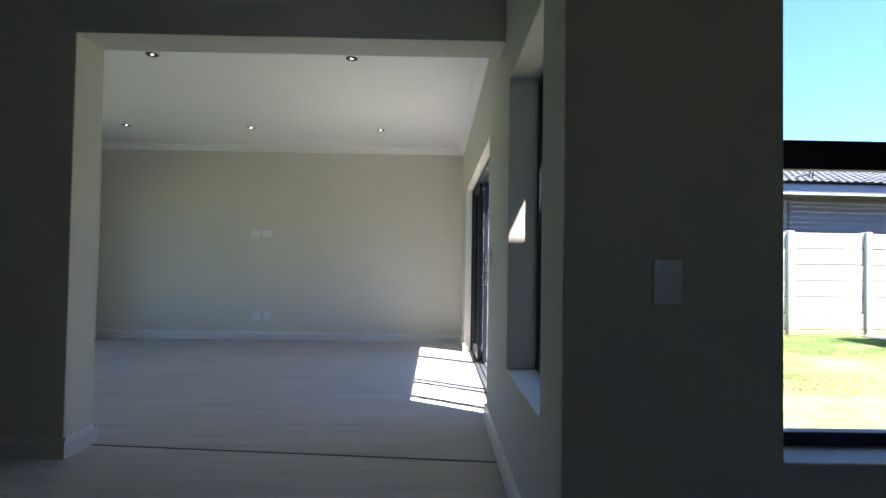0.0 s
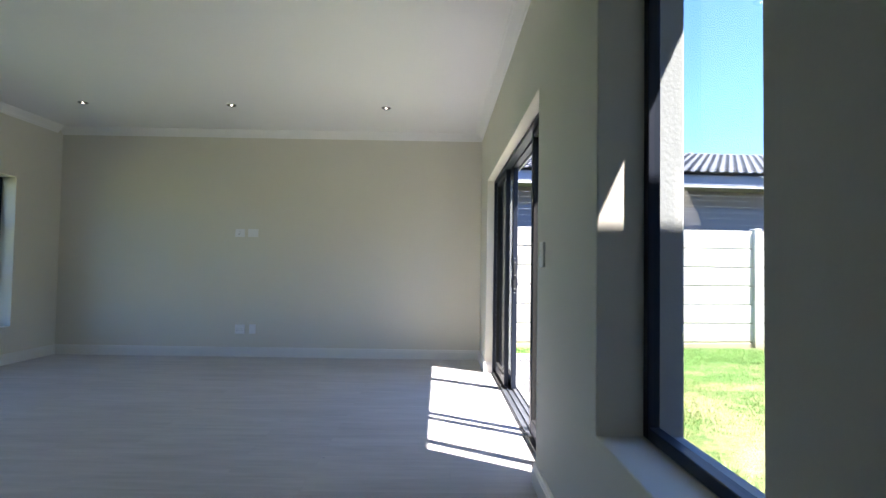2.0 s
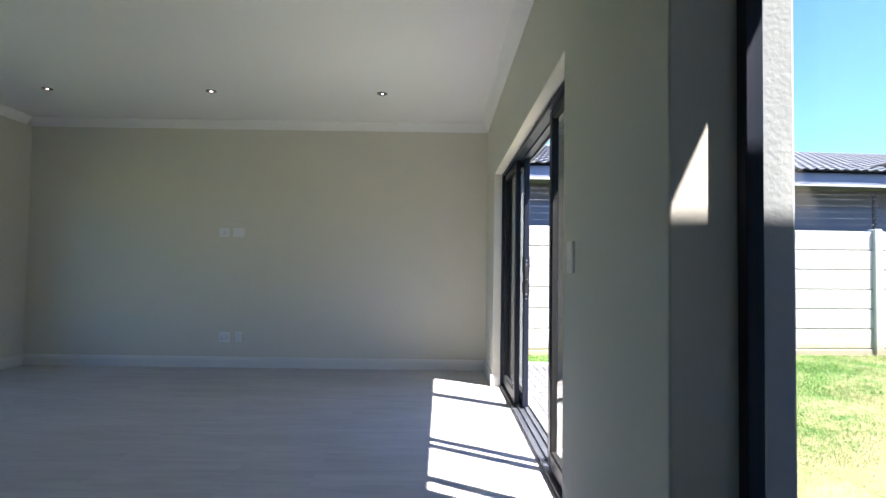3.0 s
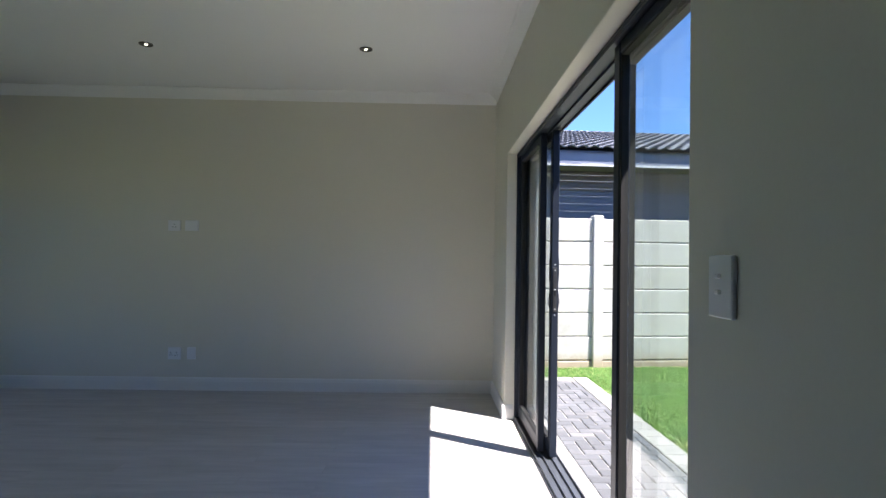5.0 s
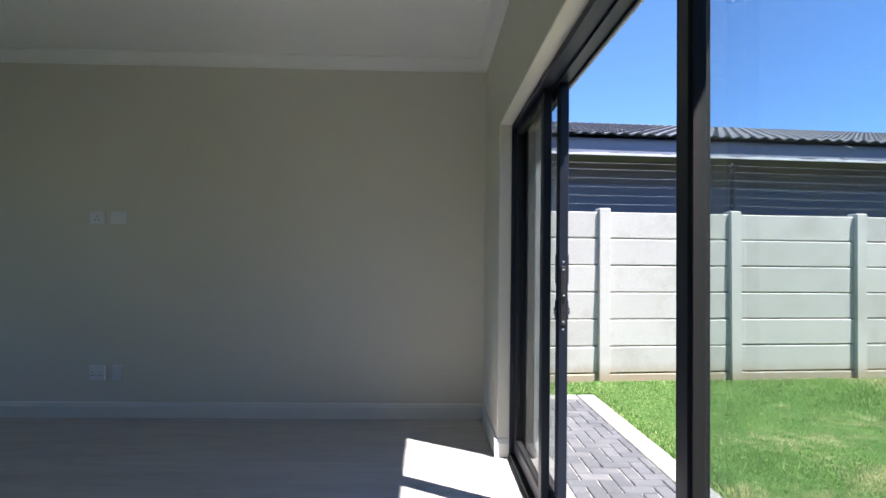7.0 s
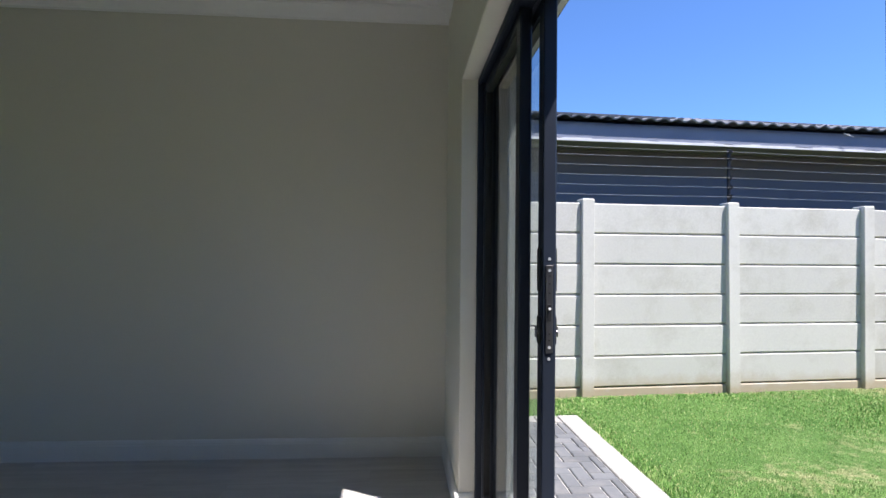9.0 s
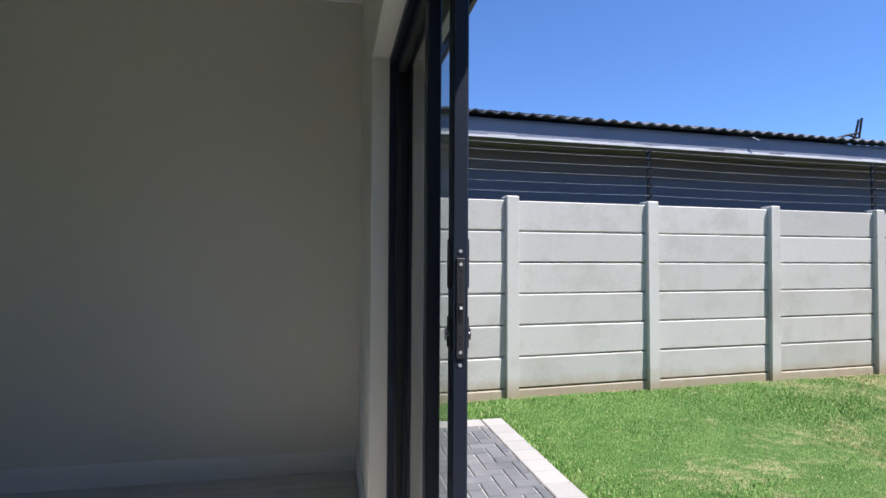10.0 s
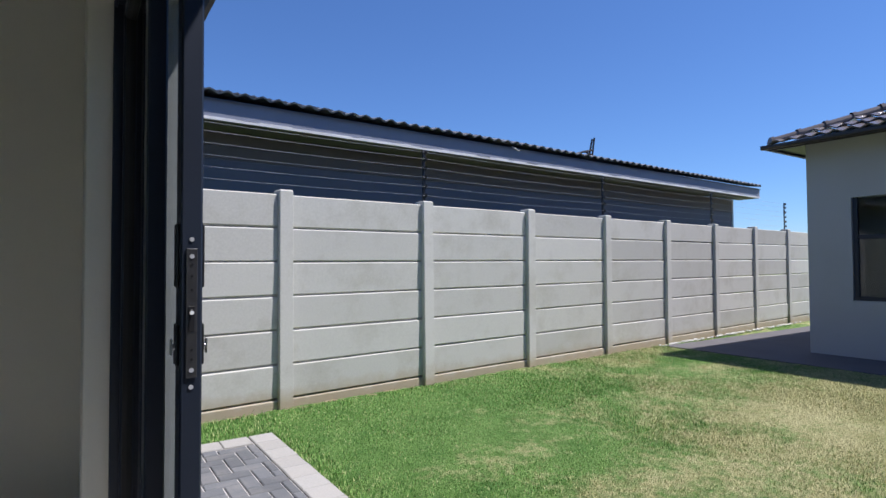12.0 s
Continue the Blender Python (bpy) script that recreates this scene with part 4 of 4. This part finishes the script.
# ---- the house's far wing ----
WX, WY = 8.70, 10.07
wing = base("house_wing", (WX, WY, GROUND), "grey plastered wing of the house with a dark tiled hip roof", "house")
wz = 2.72 - GROUND
WW = (-1.95, -0.54, 0.682 - GROUND, 2.17 - GROUND)
y0w = 3.204 - WY
wt0 = wz + 0.25
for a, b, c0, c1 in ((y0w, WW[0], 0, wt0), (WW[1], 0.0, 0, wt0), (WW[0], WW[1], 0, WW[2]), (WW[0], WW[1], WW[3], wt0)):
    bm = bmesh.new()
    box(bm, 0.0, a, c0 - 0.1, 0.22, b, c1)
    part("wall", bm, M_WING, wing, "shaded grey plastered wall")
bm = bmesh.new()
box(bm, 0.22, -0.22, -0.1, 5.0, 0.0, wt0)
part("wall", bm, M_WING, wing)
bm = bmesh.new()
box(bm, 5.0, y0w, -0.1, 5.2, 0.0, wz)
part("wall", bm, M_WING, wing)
# dark sheet behind the glass; its colour stands for the room's shade
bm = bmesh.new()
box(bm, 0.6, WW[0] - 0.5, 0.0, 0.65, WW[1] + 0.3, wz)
part("shade_sheet", bm, mottled("room_shade", (0.10, 0.10, 0.09), 0.9), wing, "dark sheet standing in for the unlit room behind the window")
win = new("window")
win.parent = wing
tagged(win, "dark-framed window with a top light")
bm = bmesh.new()
profile_frame(bm, "x", 0.03, 0.08, WW[0] + e, WW[1] - e, WW[2] + e, WW[3] - e, 0.055)
softbox(bm, 0.033, WW[0] + 0.06, 1.505 - GROUND, 0.077, WW[1] - 0.06, 1.565 - GROUND)
part("frame", bm, M_ALU, win)
pane("pane", "x", 0.055, WW[0] + 0.055, WW[1] - 0.055, 1.56 - GROUND, WW[3] - 0.055, win)
pane("pane", "x", 0.055, WW[0] + 0.055, WW[1] - 0.055, WW[2] + 0.055, 1.51 - GROUND, win)
# eave: fascia, gutter and tiles
OV, OW = 0.48, 0.27
bm = bmesh.new()
q0, q1 = wz + 0.10, wz + 0.10 + 0.4 * (OV - 0.03)
c = [bm.verts.new(p) for p in ((-OV + 0.03, y0w, q0), (0.0, y0w, q1), (0.0, 0.0, q1), (-OV + 0.03, OW - 0.03, q0), (5.8, 0.0, q1), (5.8, OW - 0.03, q0))]
bm.faces.new((c[0], c[1], c[2], c[3]))
bm.faces.new((c[3], c[2], c[4], c[5]))
part("soffit", bm, M_GUTTER, wing, "dark brown sloping soffit")
bm = bmesh.new()
softbox(bm, -OV, y0w, wz + 0.07, -OV + 0.028, OW, wz + 0.125, 0.003)
softbox(bm, -OV + 0.028, OW - 0.028, wz + 0.07, 5.8, OW, wz + 0.125, 0.003)
part("fascia", bm, M_GUTTER, wing, "dark brown fascia")
bm = bmesh.new()
GP = [(0, 0), (0.06, 0), (0.08, 0.02), (0.08, 0.055), (0.074, 0.055), (0.074, 0.024), (0.057, 0.007), (0.007, 0.007), (0.007, 0.055), (0, 0.055)]
sweep(bm, GP, (-OV - 0.001, y0w, wz + 0.085), (-OV - 0.001, OW + 0.08, wz + 0.085), (-1, 0, 0))
sweep(bm, GP, (-OV, OW + 0.001, wz + 0.085), (5.8, OW + 0.001, wz + 0.085), (0, 1, 0))
part("gutter", bm, M_GUTTER, wing, "dark brown square gutter")
wroof = new("roof")
wroof.parent = wing
wroof.location = (-OV, OW, wz + 0.11)
tagged(wroof, "glossy dark brown tiled hip roof")
ws = 0.40
wt = math.atan(ws)
me_t2 = mesh_of("roof_tile", tile(TW + 0.004, TL), M_TILE2)
tv, tf, kk = [], [], 0
for r in range(9):
    for cidx in range(26):
        y = -0.02 - TW * cidx
        d = r * 0.32 * math.cos(wt)
        if -y < d - 0.02:
            continue
        mm = Matrix.Translation((d - 0.04, y, r * 0.32 * math.sin(wt))) @ Matrix.Rotation(-math.pi / 2, 4, "Z") @ Matrix.Rotation(wt, 4, "X")
        if r < 3 and cidx < 20:
            ob = new("roof_tile", me_t2)
            ob.parent = wroof
            ob.matrix_local = mm
        else:
            for v in me_t2.vertices:
                tv.append(tuple(mm @ v.co))
            for p in me_t2.polygons:
                tf.append(tuple(kk + i for i in p.vertices))
            kk += len(me_t2.vertices)
me = bpy.data.meshes.new("upper_tiles")
me.from_pydata(tv, [], tf)
me.materials.append(M_TILE2)
ob = new("upper_tiles", me)
ob.parent = wroof
tagged(ob, "upper courses of dark roof tiles", kind="stuff")
bm = bmesh.new()
v = [bm.verts.new(p) for p in ((0, 0, -0.02), (6.4, 0, -0.02), (3.2, -3.2, 3.2 * ws - 0.02), (0, y0w - OV, -0.02), (3.2, y0w - OV, 3.2 * ws - 0.02), (6.4, y0w - OV, -0.02))]
bm.faces.new((v[0], v[2], v[1]))
bm.faces.new((v[0], v[3], v[4], v[2]))
bm.faces.new((v[1], v[2], v[4], v[5]))
part("roof_deck", bm, M_TILE2, wroof, "dark brown roof slopes")
for k in range(11):
    a = Vector((0.02, 0.0, 0.05)) + Vector((1, -1, ws)).normalized() * 0.36 * k
    b = a + Vector((1, -1, ws)).normalized() * 0.40
    bm = bmesh.new()
    n = 8
    side, up = Vector((1, 1, 0)).normalized(), Vector((0, 0, 1))
    rings = [[bm.verts.new(p + side * rr * math.cos(math.pi * i / n) + up * rr * math.sin(math.pi * i / n)) for i in range(n + 1)] for p, rr in ((a, 0.105), (a + (b - a) * 0.12, 0.105), (a + (b - a) * 0.121, 0.09), (b, 0.085))]
    for r0, r1 in zip(rings, rings[1:]):
        for i in range(n):
            bm.faces.new((r0[i], r0[i + 1], r1[i + 1], r1[i]))
    if k == 0:
        bm.faces.new(rings[0])
    part("hip_tile", bm, M_TILE2, wroof, "half-round hip tile")
bm = bmesh.new()
box(bm, 7.66, 3.21, GROUND - 0.02, WX, WY, GROUND + 0.012)
v0 = fence_pt((7.66 - FX) / CA, 0.0).y - 0.12
box(bm, 7.66, WY, GROUND - 0.02, 14.0, v0, GROUND + 0.012)
part("pavement_apron", bm, M_APRON, label="dark paved apron round the wing", kind="structure")
bm = bmesh.new()
for k in range(44):
    box(bm, 7.60, 3.22 + 0.19 * k, GROUND - 0.03, 7.655, 3.22 + 0.19 * k + 0.184, GROUND + 0.014)
part("kerb_edging", bm, M_APRON, label="low concrete edging between lawn and apron", kind="structure")

# ---- roofs over the rooms ----
bm = bmesh.new()
ex = 0.607
rz = 2.66
softbox(bm, ex - 0.03, 3.79, rz, ex, FAR + 0.62, rz + 0.2, 0.003)
softbox(bm, ex - 0.03, 3.75, rz, WX - 0.53, 3.78, rz + 0.2, 0.003)
box(bm, 0.30, 3.78, rz + 0.15, ex - 0.03, FAR + 0.6, rz + 0.18)
box(bm, 0.30, 3.20, rz + 0.15, WX - 0.002, 3.75, rz + 0.18)
part("roof_fascia", bm, M_GUTTER, label="dark fascia and soffit along the eaves of the house", kind="structure")
bm = bmesh.new()
zc = rz + 0.22


def slope(pts):
    bm.faces.new([bm.verts.new(p) for p in pts])


xa, xb, ym, yn = LEFT - 0.6, ex, 3.78, FAR + 0.62
xm = (xa + xb) / 2
rh = (xb - xa) / 2 * 0.36
slope([(xb, ym, zc), (xb, yn, zc), (xm, yn - 2.9, zc + rh), (xm, ym - 3.0, zc + rh)])
slope([(xa, yn, zc), (xa, -2.9, zc), (xm, 0.0, zc + rh), (xm, yn - 2.9, zc + rh)])
slope([(xb, yn, zc), (xa, yn, zc), (xm, yn - 2.9, zc + rh)])
slope([(xa, -3.1, zc), (WX + 5.8, -3.1, zc), (WX + 2.5, 0.3, zc + rh), (xm, 0.3, zc + rh)])
slope([(xb, ym, zc), (WX + 5.8, ym, zc), (WX + 2.5, 0.3, zc + rh), (xm, 0.3, zc + rh)])
part("roof_house", bm, M_TILE2, label="dark tiled roof slopes over the rooms", kind="structure")
